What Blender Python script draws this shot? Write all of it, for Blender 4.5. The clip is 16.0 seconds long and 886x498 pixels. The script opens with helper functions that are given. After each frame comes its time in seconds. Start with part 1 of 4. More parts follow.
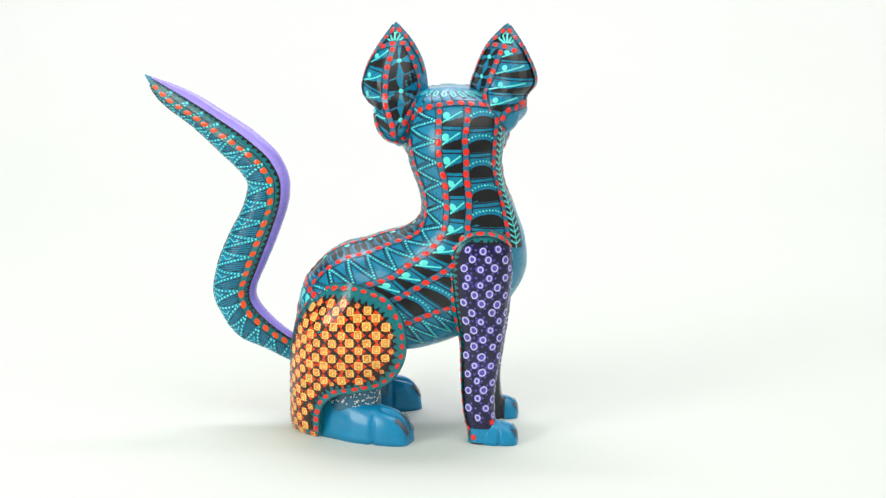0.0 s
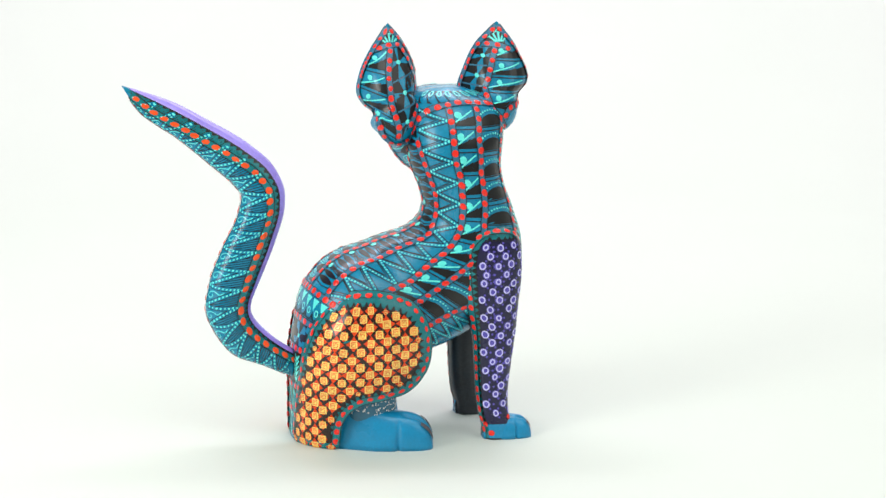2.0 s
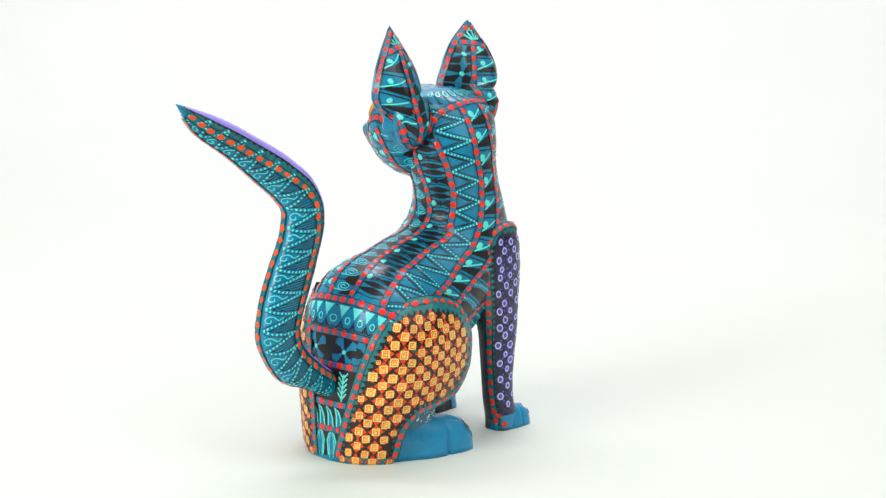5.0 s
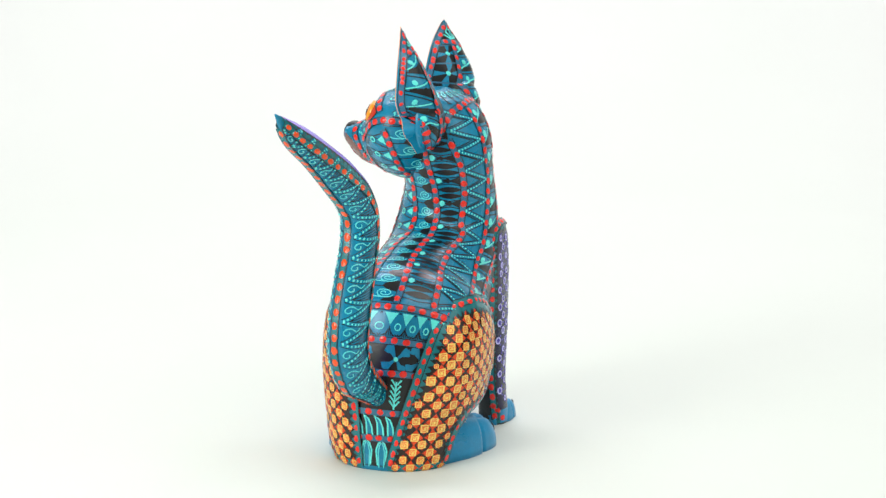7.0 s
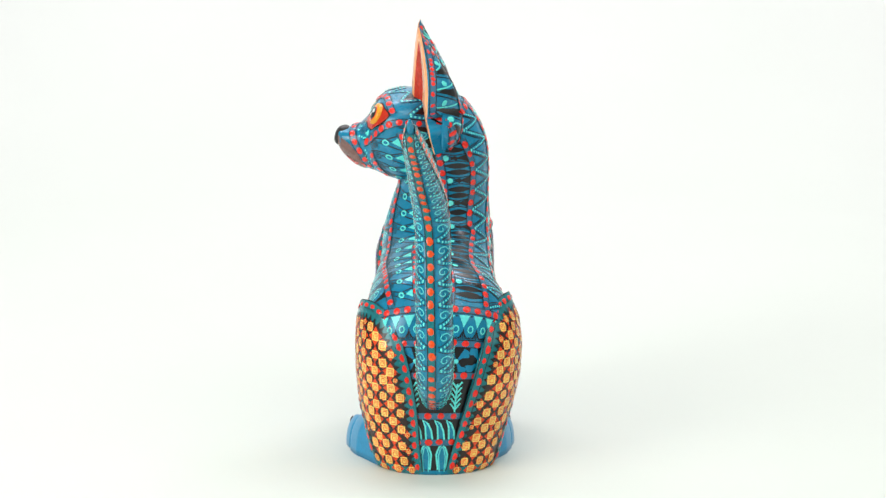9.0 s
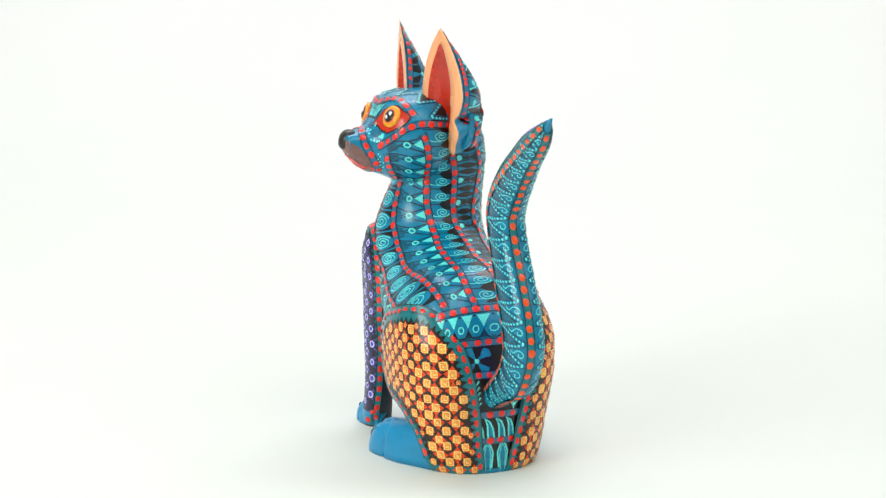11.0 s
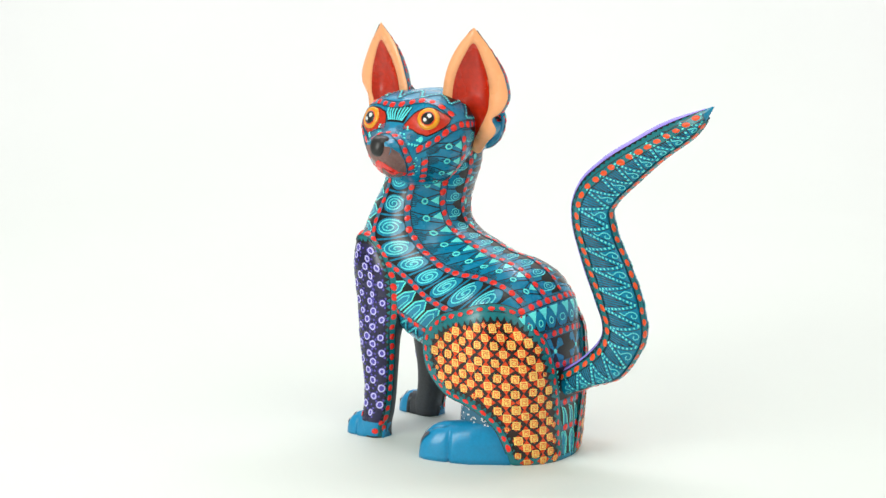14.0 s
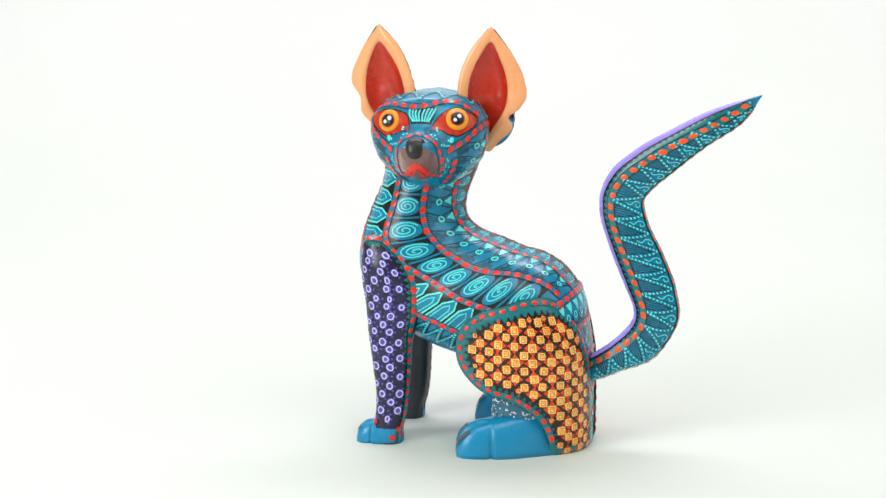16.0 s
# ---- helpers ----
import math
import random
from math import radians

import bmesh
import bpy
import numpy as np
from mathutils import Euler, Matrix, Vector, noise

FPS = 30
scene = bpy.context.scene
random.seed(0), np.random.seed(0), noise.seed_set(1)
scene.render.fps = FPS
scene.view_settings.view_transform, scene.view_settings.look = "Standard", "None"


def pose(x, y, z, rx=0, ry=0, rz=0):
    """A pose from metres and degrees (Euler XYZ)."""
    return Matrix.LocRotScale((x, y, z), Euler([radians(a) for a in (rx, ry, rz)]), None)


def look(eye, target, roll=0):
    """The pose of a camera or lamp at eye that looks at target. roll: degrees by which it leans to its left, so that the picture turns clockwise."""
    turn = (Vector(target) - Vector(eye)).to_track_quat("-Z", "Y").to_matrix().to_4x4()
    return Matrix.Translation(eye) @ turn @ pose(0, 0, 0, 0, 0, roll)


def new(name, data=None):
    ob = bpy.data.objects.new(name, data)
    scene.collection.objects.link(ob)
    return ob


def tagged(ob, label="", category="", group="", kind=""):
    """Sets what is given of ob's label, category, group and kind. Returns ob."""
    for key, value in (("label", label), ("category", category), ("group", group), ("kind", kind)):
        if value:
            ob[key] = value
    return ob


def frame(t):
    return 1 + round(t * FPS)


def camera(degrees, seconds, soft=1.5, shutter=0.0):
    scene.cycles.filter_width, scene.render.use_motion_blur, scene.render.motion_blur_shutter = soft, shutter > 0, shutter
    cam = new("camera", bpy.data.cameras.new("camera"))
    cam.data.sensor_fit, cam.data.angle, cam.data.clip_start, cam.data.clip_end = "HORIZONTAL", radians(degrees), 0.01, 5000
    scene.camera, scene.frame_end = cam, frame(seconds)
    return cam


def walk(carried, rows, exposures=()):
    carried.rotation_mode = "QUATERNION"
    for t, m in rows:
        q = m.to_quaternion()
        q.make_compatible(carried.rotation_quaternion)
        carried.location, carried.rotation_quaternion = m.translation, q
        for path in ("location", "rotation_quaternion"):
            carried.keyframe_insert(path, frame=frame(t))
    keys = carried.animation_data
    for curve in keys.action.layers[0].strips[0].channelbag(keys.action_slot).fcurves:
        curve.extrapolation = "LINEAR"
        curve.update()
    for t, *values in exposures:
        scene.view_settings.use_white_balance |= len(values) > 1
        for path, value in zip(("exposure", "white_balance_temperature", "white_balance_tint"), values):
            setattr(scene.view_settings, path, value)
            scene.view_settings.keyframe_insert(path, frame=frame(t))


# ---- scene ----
# ---------------------------------------------------------------- camera
cam = camera(27.27, 16.0, soft=1.42)
EYE = look((0.0, -1.0, 0.2941), (-0.0004, 0.0, 0.1036), roll=0.285)
walk(cam, [(0.0, EYE), (16.0, EYE)])

# ---------------------------------------------------------------- light: white photo studio, bounce light all round
world = bpy.data.worlds.new("studio")
scene.world = world
world.use_nodes = True
world.node_tree.nodes["Background"].inputs["Color"].default_value = (0.96, 1.0, 0.935, 1)
world.node_tree.nodes["Background"].inputs["Strength"].default_value = 0.40


def softbox(name, at, aim, size, watts, tint=(0.97, 1.0, 0.945)):
    lamp = bpy.data.lights.new(name, "AREA")
    lamp.shape, lamp.size, lamp.size_y, lamp.energy = "RECTANGLE", size[0], size[1], watts
    lamp.color = tint
    ob = new(name, lamp)
    ob.matrix_world = look(at, aim)
    return ob


softbox("softbox_left", (-0.85, -0.72, 0.52), (0, 0, 0.12), (0.42, 0.62), 7.4)
# Added unseen fill from the right, to even the floor and soften shadows.
softbox("fill_right", (0.80, -0.58, 0.98), (0, 0, 0.12), (1.0, 1.0), 4.2)
softbox("softbox_top", (0, -0.60, 1.25), (0, 0, 0.1), (0.9, 0.5), 4.6)
softbox("softbox_rear", (0, 0.70, 1.25), (0, 0, 0.1), (1.6, 0.5), 4.4)
# No seen source: added to brighten the backdrop, tinted against the paper's green.
softbox("backdrop_fill", (0, 0.95, 2.5), (0, 2.0, 0.75), (2.8, 0.5), 61, (1.03, 0.94, 1.045))
scene.view_settings.exposure = -0.13


# ---------------------------------------------------------------- materials
def lin(c):
    return tuple((v / 255 / 12.92) if v <= 10 else ((v / 255 + 0.055) / 1.055) ** 2.4 for v in c) + (1,)


def paint(name, rgb, rough=0.25, vary=0.12, coat=0.2, grain=0.06, scale=1.0):
    """Hand-brushed gloss paint over carved wood: blotches, brush grain and fine relief."""
    m = bpy.data.materials.new(name)
    m.use_nodes = True
    n, l = m.node_tree.nodes, m.node_tree.links
    bsdf = n["Principled BSDF"]
    co = n.new("ShaderNodeTexCoord")
    big = n.new("ShaderNodeTexNoise")
    big.inputs["Scale"].default_value = 55 * scale
    big.inputs["Detail"].default_value = 4
    fine = n.new("ShaderNodeTexNoise")
    fine.inputs["Scale"].default_value = 700 * scale
    fine.inputs["Detail"].default_value = 3
    l.new(co.outputs["Object"], big.inputs["Vector"])
    l.new(co.outputs["Object"], fine.inputs["Vector"])
    ramp = n.new("ShaderNodeMapRange")
    ramp.inputs["From Min"].default_value, ramp.inputs["From Max"].default_value = 0.3, 0.7
    ramp.inputs["To Min"].default_value, ramp.inputs["To Max"].default_value = 1 - vary, 1 + vary
    l.new(big.outputs["Fac"], ramp.inputs["Value"])
    ramp2 = n.new("ShaderNodeMapRange")
    ramp2.inputs["From Min"].default_value, ramp2.inputs["From Max"].default_value = 0.3, 0.7
    ramp2.inputs["To Min"].default_value, ramp2.inputs["To Max"].default_value = 1 - vary * 0.7, 1 + vary * 0.7
    l.new(fine.outputs["Fac"], ramp2.inputs["Value"])
    mul = n.new("ShaderNodeMath")
    mul.operation = "MULTIPLY"
    l.new(ramp.outputs["Result"], mul.inputs[0])
    l.new(ramp2.outputs["Result"], mul.inputs[1])
    mix = n.new("ShaderNodeVectorMath")
    mix.operation = "SCALE"
    mix.inputs[0].default_value = lin(rgb)[:3]
    l.new(mul.outputs["Value"], mix.inputs["Scale"])
    l.new(mix.outputs["Vector"], bsdf.inputs["Base Color"])
    rr = n.new("ShaderNodeMapRange")
    rr.inputs["To Min"].default_value, rr.inputs["To Max"].default_value = rough - 0.06, rough + 0.1
    l.new(big.outputs["Fac"], rr.inputs["Value"])
    l.new(rr.outputs["Result"], bsdf.inputs["Roughness"])
    bump = n.new("ShaderNodeBump")
    bump.inputs["Strength"].default_value, bump.inputs["Distance"].default_value = grain, 0.001
    l.new(fine.outputs["Fac"], bump.inputs["Height"])
    l.new(bump.outputs["Normal"], bsdf.inputs["Normal"])
    bsdf.inputs["Specular IOR Level"].default_value = 0.44
    bsdf.inputs["Coat Weight"].default_value, bsdf.inputs["Coat Roughness"].default_value = coat, 0.16
    return m


M = {
    "blue": paint("blue_paint", (0, 130, 168)),
    "teal": paint("teal_paint", (18, 118, 126)),
    "slate": paint("slate_paint", (52, 112, 142)),
    "black": paint("black_paint", (10, 11, 14), rough=0.3, vary=0.3),
    "charcoal": paint("charcoal_paint", (44, 48, 54), rough=0.45, vary=0.25),
    "aqua": paint("turquoise_paint", (100, 236, 228), vary=0.08),
    "cyan": paint("cyan_line_paint", (92, 222, 226), vary=0.1),
    "red": paint("red_paint", (240, 44, 30), vary=0.12),
    "orange": paint("orange_dot_paint", (244, 84, 30), vary=0.1),
    "amber": paint("amber_paint", (255, 214, 110), vary=0.14),
    "rust": paint("rust_paint", (234, 70, 18), vary=0.16),
    "umber": paint("umber_paint", (38, 20, 14), vary=0.25),
    "purple": paint("purple_paint", (26, 22, 62), vary=0.25),
    "violet": paint("violet_paint", (88, 76, 182), vary=0.15),
    "lilac": paint("lilac_paint", (206, 200, 250), vary=0.06),
    "mauve": paint("mauve_paint", (160, 142, 238), vary=0.1),
    "peach": paint("peach_paint", (255, 175, 120), vary=0.05),
    "brick": paint("brick_red_paint", (198, 42, 13), vary=0.2, scale=0.6),
    "brown": paint("brown_paint", (128, 92, 86), vary=0.15),
    "foot": paint("foot_blue_paint", (12, 140, 190), rough=0.28, vary=0.1),
    "claw": paint("claw_grey_paint", (92, 88, 96), vary=0.15),
    "nose": paint("nose_black_paint", (30, 28, 28), rough=0.42, vary=0.25),
    "gold": paint("gold_eye_paint", (236, 156, 30), vary=0.1),
    "white": paint("white_paint", (236, 238, 236), vary=0.03),
}

sheet = bpy.data.materials.new("white_paper")
sheet.use_nodes = True
_n, _l = sheet.node_tree.nodes, sheet.node_tree.links
_noise = _n.new("ShaderNodeTexNoise")
_noise.inputs["Scale"].default_value, _noise.inputs["Detail"].default_value = 2.2, 3
_co = _n.new("ShaderNodeTexCoord")
_l.new(_co.outputs["Object"], _noise.inputs["Vector"])
_ramp = _n.new("ShaderNodeValToRGB")
_ramp.color_ramp.elements[0].position, _ramp.color_ramp.elements[0].color = 0.35, (0.655, 0.698, 0.650, 1)
_ramp.color_ramp.elements[1].position, _ramp.color_ramp.elements[1].color = 0.65, (0.670, 0.710, 0.665, 1)
_l.new(_noise.outputs["Fac"], _ramp.inputs["Fac"])
_l.new(_ramp.outputs["Color"], _n["Principled BSDF"].inputs["Base Color"])
_n["Principled BSDF"].inputs["Roughness"].default_value = 0.55


# ---------------------------------------------------------------- mesh helpers
def mesh_of(name, verts, faces, smooth=True):
    me = bpy.data.meshes.new(name)
    me.from_pydata([tuple(map(float, v)) for v in verts], [], faces)
    me.validate()
    if smooth:
        me.shade_smooth()
    return me


def part(name, me, material, parent, label=""):
    ob = new(name, me)
    me.materials.append(M[material])
    ob.parent = parent
    if label:
        tagged(ob, label)
    return ob


def grid(P, wrap=True, cap0=False, cap1=False):
    """Faces over an array of points P[rows, columns]; columns may wrap round; the ends may be capped."""
    nr, nc = P.shape[:2]
    V = [tuple(p) for p in P.reshape(-1, 3)]
    F = []
    for i in range(nr - 1):
        for j in range(nc if wrap else nc - 1):
            k = (j + 1) % nc
            F.append((i * nc + j, i * nc + k, (i + 1) * nc + k, (i + 1) * nc + j))
    for end, row in ((cap0, 0), (cap1, nr - 1)):
        if end:
            V.append(tuple(P[row].mean(0)))
            for j in range(nc):
                a, b = row * nc + j, row * nc + (j + 1) % nc
                F.append((a, b, len(V) - 1) if row else (b, a, len(V) - 1))
    return V, F


def spline(xs, ys, x):
    """Smooth curve through (xs, ys), rows of any width, read at x."""
    xs, ys, x = np.asarray(xs, float), np.asarray(ys, float), np.asarray(x, float)
    flat = ys.ndim == 1
    ys = ys.reshape(len(xs), -1)
    h = np.diff(xs)
    d = np.diff(ys, axis=0) / h[:, None]
    m = np.empty_like(ys)
    m[1:-1] = (d[:-1] * h[1:, None] + d[1:] * h[:-1, None]) / (h[:-1] + h[1:])[:, None]
    m[0], m[-1] = d[0], d[-1]
    x = np.clip(x, xs[0], xs[-1])
    i = np.clip(np.searchsorted(xs, x, side="right") - 1, 0, len(h) - 1)
    t = ((x - xs[i]) / h[i])[..., None]
    hh = h[i][..., None]
    y = (ys[i] * (2 * t ** 3 - 3 * t ** 2 + 1) + hh * m[i] * (t ** 3 - 2 * t ** 2 + t)
         + ys[i + 1] * (3 * t ** 2 - 2 * t ** 3) + hh * m[i + 1] * (t ** 3 - t ** 2))
    return y[..., 0] if flat else y


def unit(v):
    return v / np.maximum(np.linalg.norm(v, axis=-1, keepdims=True), 1e-12)


class Loft:
    """A rounded limb: cross-sections C + U cos + V sin along a line; the first coordinate is metres along it, the second degrees round it."""

    def __init__(self, rows, power=2.0, egg=0.0):
        rows = np.array(rows, float)
        self.C, self.U, self.V = rows[:, 0:3], rows[:, 3:6], rows[:, 6:9]
        self.s = np.r_[0, np.cumsum(np.linalg.norm(np.diff(self.C, axis=0), axis=1) + 1e-6)]
        self.power, self.egg = power, egg

    def st(self, i):
        return float(np.interp(i, np.arange(len(self.s)), self.s))

    def at(self, s, deg):
        row = spline(self.s, np.c_[self.C, self.U, self.V], s)
        a = np.radians(deg)
        c, d = np.cos(a), np.sin(a)
        e = 2 / (self.power if np.isscalar(self.power) else np.interp(s, self.s, self.power))
        c, d = np.sign(c) * abs(c) ** e, np.sign(d) * abs(d) ** e
        return row[..., 0:3] + row[..., 3:6] * c[..., None] + row[..., 6:9] * (d * (1 + self.egg * c))[..., None]

    def both(self, uv):
        s, a = uv[:, 0], uv[:, 1]
        P = self.at(s, a)
        e = 4e-4
        s0, s1 = np.clip(s - e, 0, self.s[-1]), np.clip(s + e, 0, self.s[-1])
        ds = self.at(s1, a) - self.at(s0, a)
        da = self.at(s, a + 0.8) - self.at(s, a - 0.8)
        N = unit(np.cross(ds, da))
        mid = spline(self.s, self.C, s)
        N = N * np.where(((P - mid) * N).sum(-1, keepdims=True) < 0, -1, 1)
        return P, N

    def points(self, ns, na):
        s = np.linspace(0, self.s[-1], ns)
        a = np.arange(na) * 360 / na
        S, A = np.meshgrid(s, a, indexing="ij")
        return self.at(S, A)

    def mesh(self, name, ns=120, na=96, cap0=True, cap1=True):
        return mesh_of(name, *grid(self.points(ns, na), True, cap0, cap1))


class Painter:
    """Collects brush work in a surface's own two coordinates and lays it on the surface as thin raised paint."""
    LIFT = {0: 0.00009, 1: 0.00016, 2: 0.00023, 3: 0.0003, 4: 0.00037, 5: 0.00044}

    def __init__(self, surf):
        self.surf, self.sets, self.strokes, self.free = surf, {}, [], {}

    def put(self, mat, uv, lift, faces):
        V, H, F = self.sets.setdefault(mat, ([], [], []))
        k = len(V)
        V.extend(uv)
        H.extend(lift)
        F.extend([tuple(k + i for i in f) for f in faces])

    def patch(self, quad, mat, layer=0, n=4, m=4):
        """A four-sided field, bent with the surface."""
        a, b, c, d = [np.array(p, float) for p in quad]
        uv = []
        for i in range(n + 1):
            for j in range(m + 1):
                x, y = i / n, j / m
                uv.append(tuple((a * (1 - x) + b * x) * (1 - y) + (d * (1 - x) + c * x) * y))
        self.put(mat, uv, [self.LIFT[layer]] * len(uv),
                 [(i * (m + 1) + j, (i + 1) * (m + 1) + j, (i + 1) * (m + 1) + j + 1, i * (m + 1) + j + 1) for i in range(n) for j in range(m)])

    def fan(self, pts, mat, layer=1, rings=2, dome=0.0, centre=None):
        """A field with a free outline, seen whole from its centre."""
        pts = np.array(pts, float)
        mid = pts.mean(0) if centre is None else np.array(centre, float)
        uv, h = [tuple(mid)], [self.LIFT[layer] + dome]
        n = len(pts)
        for r in range(1, rings + 1):
            f = r / rings
            uv += [tuple(p) for p in mid + (pts - mid) * f]
            h += [self.LIFT[layer] + dome * (1 - f * f)] * n
        F = [(0, 1 + j, 1 + (j + 1) % n) for j in range(n)]
        for r in range(rings - 1):
            for j in range(n):
                a, b = 1 + r * n + j, 1 + r * n + (j + 1) % n
                F.append((a, a + n, b + n, b))
        self.put(mat, uv, h, F)

    def scale(self, c):
        """Metres per unit of both coordinates at c."""
        u = np.array([c, (c[0] + 5e-4, c[1]), (c[0], c[1] + self.dv)], float)
        P, _ = self.surf(u)
        return np.linalg.norm(P[1] - P[0]) / 5e-4, np.linalg.norm(P[2] - P[0]) / self.dv

    dv = 1.0

    def round(self, c, r, mat, layer=3, n=10, dome=0.0, long=1.0, turn=0.0):
        su, sv = self.scale(c)
        pts = []
        for k in range(n):
            a = k * 2 * math.pi / n
            x, y = r * long * math.cos(a), r * math.sin(a)
            x, y = x * math.cos(turn) - y * math.sin(turn), x * math.sin(turn) + y * math.cos(turn)
            pts.append((c[0] + x / max(su, 0.2), c[1] + y / max(sv, 1e-5)))
        self.fan(pts, mat, layer, 2, dome, c)

    def local(self, c, pts):
        """Points in metres round c, as surface coordinates."""
        su, sv = self.scale(c)
        return [(c[0] + x / max(su, 0.2), c[1] + y / max(sv, 1e-5)) for x, y in pts]

    def line(self, pts, width, mat, layer=2, closed=False):
        """A brush stroke of even width in metres."""
        uv = np.array(pts, float)
        if closed:
            uv = np.r_[uv, uv[:1]]
        self.strokes.append((uv, width, mat, layer))

    def finish(self, parent, labels=None):
        for uv, width, mat, layer in self.strokes:
            P, N = self.surf(uv)
            T = np.zeros_like(P)
            T[1:-1], T[0], T[-1] = P[2:] - P[:-2], P[1] - P[0], P[-1] - P[-2]
            S = unit(np.cross(N, unit(T))) * width / 2
            V, F = self.free.setdefault(mat, ([], []))
            k = len(V)
            h = self.LIFT[layer]
            for p, q, n_ in zip(P, S, N):
                V += [p - q + n_ * h, p + n_ * (h + 0.00004), p + q + n_ * h]
            for i in range(len(P) - 1):
                for o in (0, 1):
                    F.append((k + 3 * i + o, k + 3 * i + o + 1, k + 3 * i + o + 4, k + 3 * i + o + 3))
        free = self.free
        for mat in dict.fromkeys([*self.sets, *free]):
            V, H, F = self.sets.get(mat, ([], [], []))
            verts, faces = [], list(F)
            if V:
                P, N = self.surf(np.array(V, float))
                verts = list(P + N * np.array(H)[:, None])
            if mat in free:
                k = len(verts)
                verts += free[mat][0]
                faces += [tuple(k + i for i in f) for f in free[mat][1]]
            if faces:
                name = {"red": "red_dots", "orange": "orange_dots"}.get(mat, mat + "_pattern")
                tagged(part(name, mesh_of(name, verts, faces), mat, parent), kind="stuff")


# ---------------------------------------------------------------- the white sweep under and behind the figure
def build_sweep():
    prof = [(-3.0, 0), (0.7, 0)] + [(0.7 + 1.3 * math.sin(a), 1.3 - 1.3 * math.cos(a)) for a in np.linspace(0.06, math.pi / 2, 24)] + [(2.0, 3.2)]
    P = np.array([[(x, y, z) for y, z in prof] for x in np.linspace(-3.5, 3.5, 8)])
    V, F = grid(P, wrap=False)
    me = mesh_of("backdrop", V, F)
    me.materials.append(sheet)
    ob = new("backdrop", me)
    sol = ob.modifiers.new("thickness", "SOLIDIFY")
    sol.thickness, sol.offset = 0.002, -1
    tagged(ob, "seamless white paper sweep under the carved figure", "backdrop", kind="structure")
    bpy.context.view_layer.update()
    if me.polygons[0].normal.z < 0:
        me.flip_normals()


build_sweep()

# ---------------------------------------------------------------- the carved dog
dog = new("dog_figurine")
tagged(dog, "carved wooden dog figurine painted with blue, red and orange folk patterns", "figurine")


def xz(bx, bz, fx, fz, yc, w, twist=0.0):
    """A cross-section of the trunk from its back and front points and its half width."""
    return ((bx + fx) / 2, yc, (bz + fz) / 2, (bx - fx) / 2, -twist, (bz - fz) / 2, 0, -w, 0)


TRUNK = Loft([
    xz(0.000, 0.1917, 0.005, 0.1917, -0.003, 0.002),
    xz(-0.010, 0.1899, 0.0155, 0.1899, 0.000, 0.008),
    xz(-0.0162, 0.186, 0.0265, 0.186, 0.000, 0.0145),
    xz(-0.0193, 0.177, 0.0331, 0.177, -0.002, 0.0205),
    xz(-0.0202, 0.1646, 0.0333, 0.165, -0.0037, 0.0243, 0.0008),
    xz(-0.0190, 0.150, 0.0319, 0.1492, -0.0044, 0.0252, 0.0010),
    xz(-0.0142, 0.1377, 0.0335, 0.1391, -0.0046, 0.0252, 0.0012),
    xz(-0.0120, 0.1266, 0.0390, 0.1255, -0.0030, 0.0273, 0.0016),
    xz(-0.0151, 0.1186, 0.0449, 0.1079, -0.0014, 0.0293, 0.0016),
    xz(-0.0224, 0.1137, 0.0458, 0.0918, -0.001, 0.0304, 0.0015),
    xz(-0.0335, 0.1104, 0.0381, 0.0755, -0.001, 0.0312),
    xz(-0.0461, 0.1058, 0.0176, 0.0568, 0, 0.0344),
    xz(-0.0600, 0.1012, -0.0047, 0.0475, -0.0012, 0.037399999999999996),
    xz(-0.0696, 0.0940, -0.0160, 0.0455, -0.0012, 0.0382),
    xz(-0.0780, 0.0831, -0.0200, 0.0470, -0.0012, 0.0378),
    xz(-0.0830, 0.0645, -0.0230, 0.0430, 0, 0.0365),
    xz(-0.0855, 0.0481, -0.0290, 0.0350, 0, 0.0338),
    xz(-0.0860, 0.0316, -0.0370, 0.0250, 0, 0.0305),
    xz(-0.0862, -0.002, -0.0460, -0.002, 0, 0.0272),
], power=[2.0] * 12 + [2.25, 2.45, 2.45, 2.35, 2.25, 2.15, 2.15])

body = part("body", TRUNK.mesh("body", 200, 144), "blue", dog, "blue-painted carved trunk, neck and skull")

# head: from the nose tip to the back of the skull
HX = 0.0028


def hd(y, top, bot, hx, dx=0.0):
    return (HX + dx, y, (top + bot) / 2, 0, 0, (top - bot) / 2, hx, 0, 0)


HEAD = Loft([
    hd(0.0538, 0.1665, 0.1625, 0.0020, -0.0012),
    hd(0.0530, 0.1680, 0.1595, 0.0064, -0.0012),
    hd(0.0507, 0.1690, 0.1560, 0.0081, -0.0012),
    hd(0.0479, 0.1697, 0.1530, 0.0095, -0.0011),
    hd(0.0448, 0.1709, 0.1502, 0.0108, -0.0009),
    hd(0.0405, 0.1724, 0.1476, 0.0130, -0.0006),
    hd(0.0360, 0.1772, 0.1466, 0.0177),
    hd(0.0325, 0.1836, 0.1455, 0.0236),
    hd(0.0282, 0.1884, 0.1436, 0.0278),
    hd(0.0220, 0.1908, 0.1412, 0.0306),
    hd(0.0157, 0.1916, 0.1400, 0.0315),
    hd(0.0060, 0.1915, 0.1410, 0.0295),
    hd(-0.0060, 0.1905, 0.1470, 0.0227),
    hd(-0.0140, 0.1840, 0.1540, 0.0138),
    hd(-0.0195, 0.1750, 0.1600, 0.0069),
    hd(-0.0215, 0.1700, 0.1640, 0.0030),
], power=2.2, egg=0.16)
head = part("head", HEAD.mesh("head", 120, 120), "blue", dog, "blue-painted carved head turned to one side")


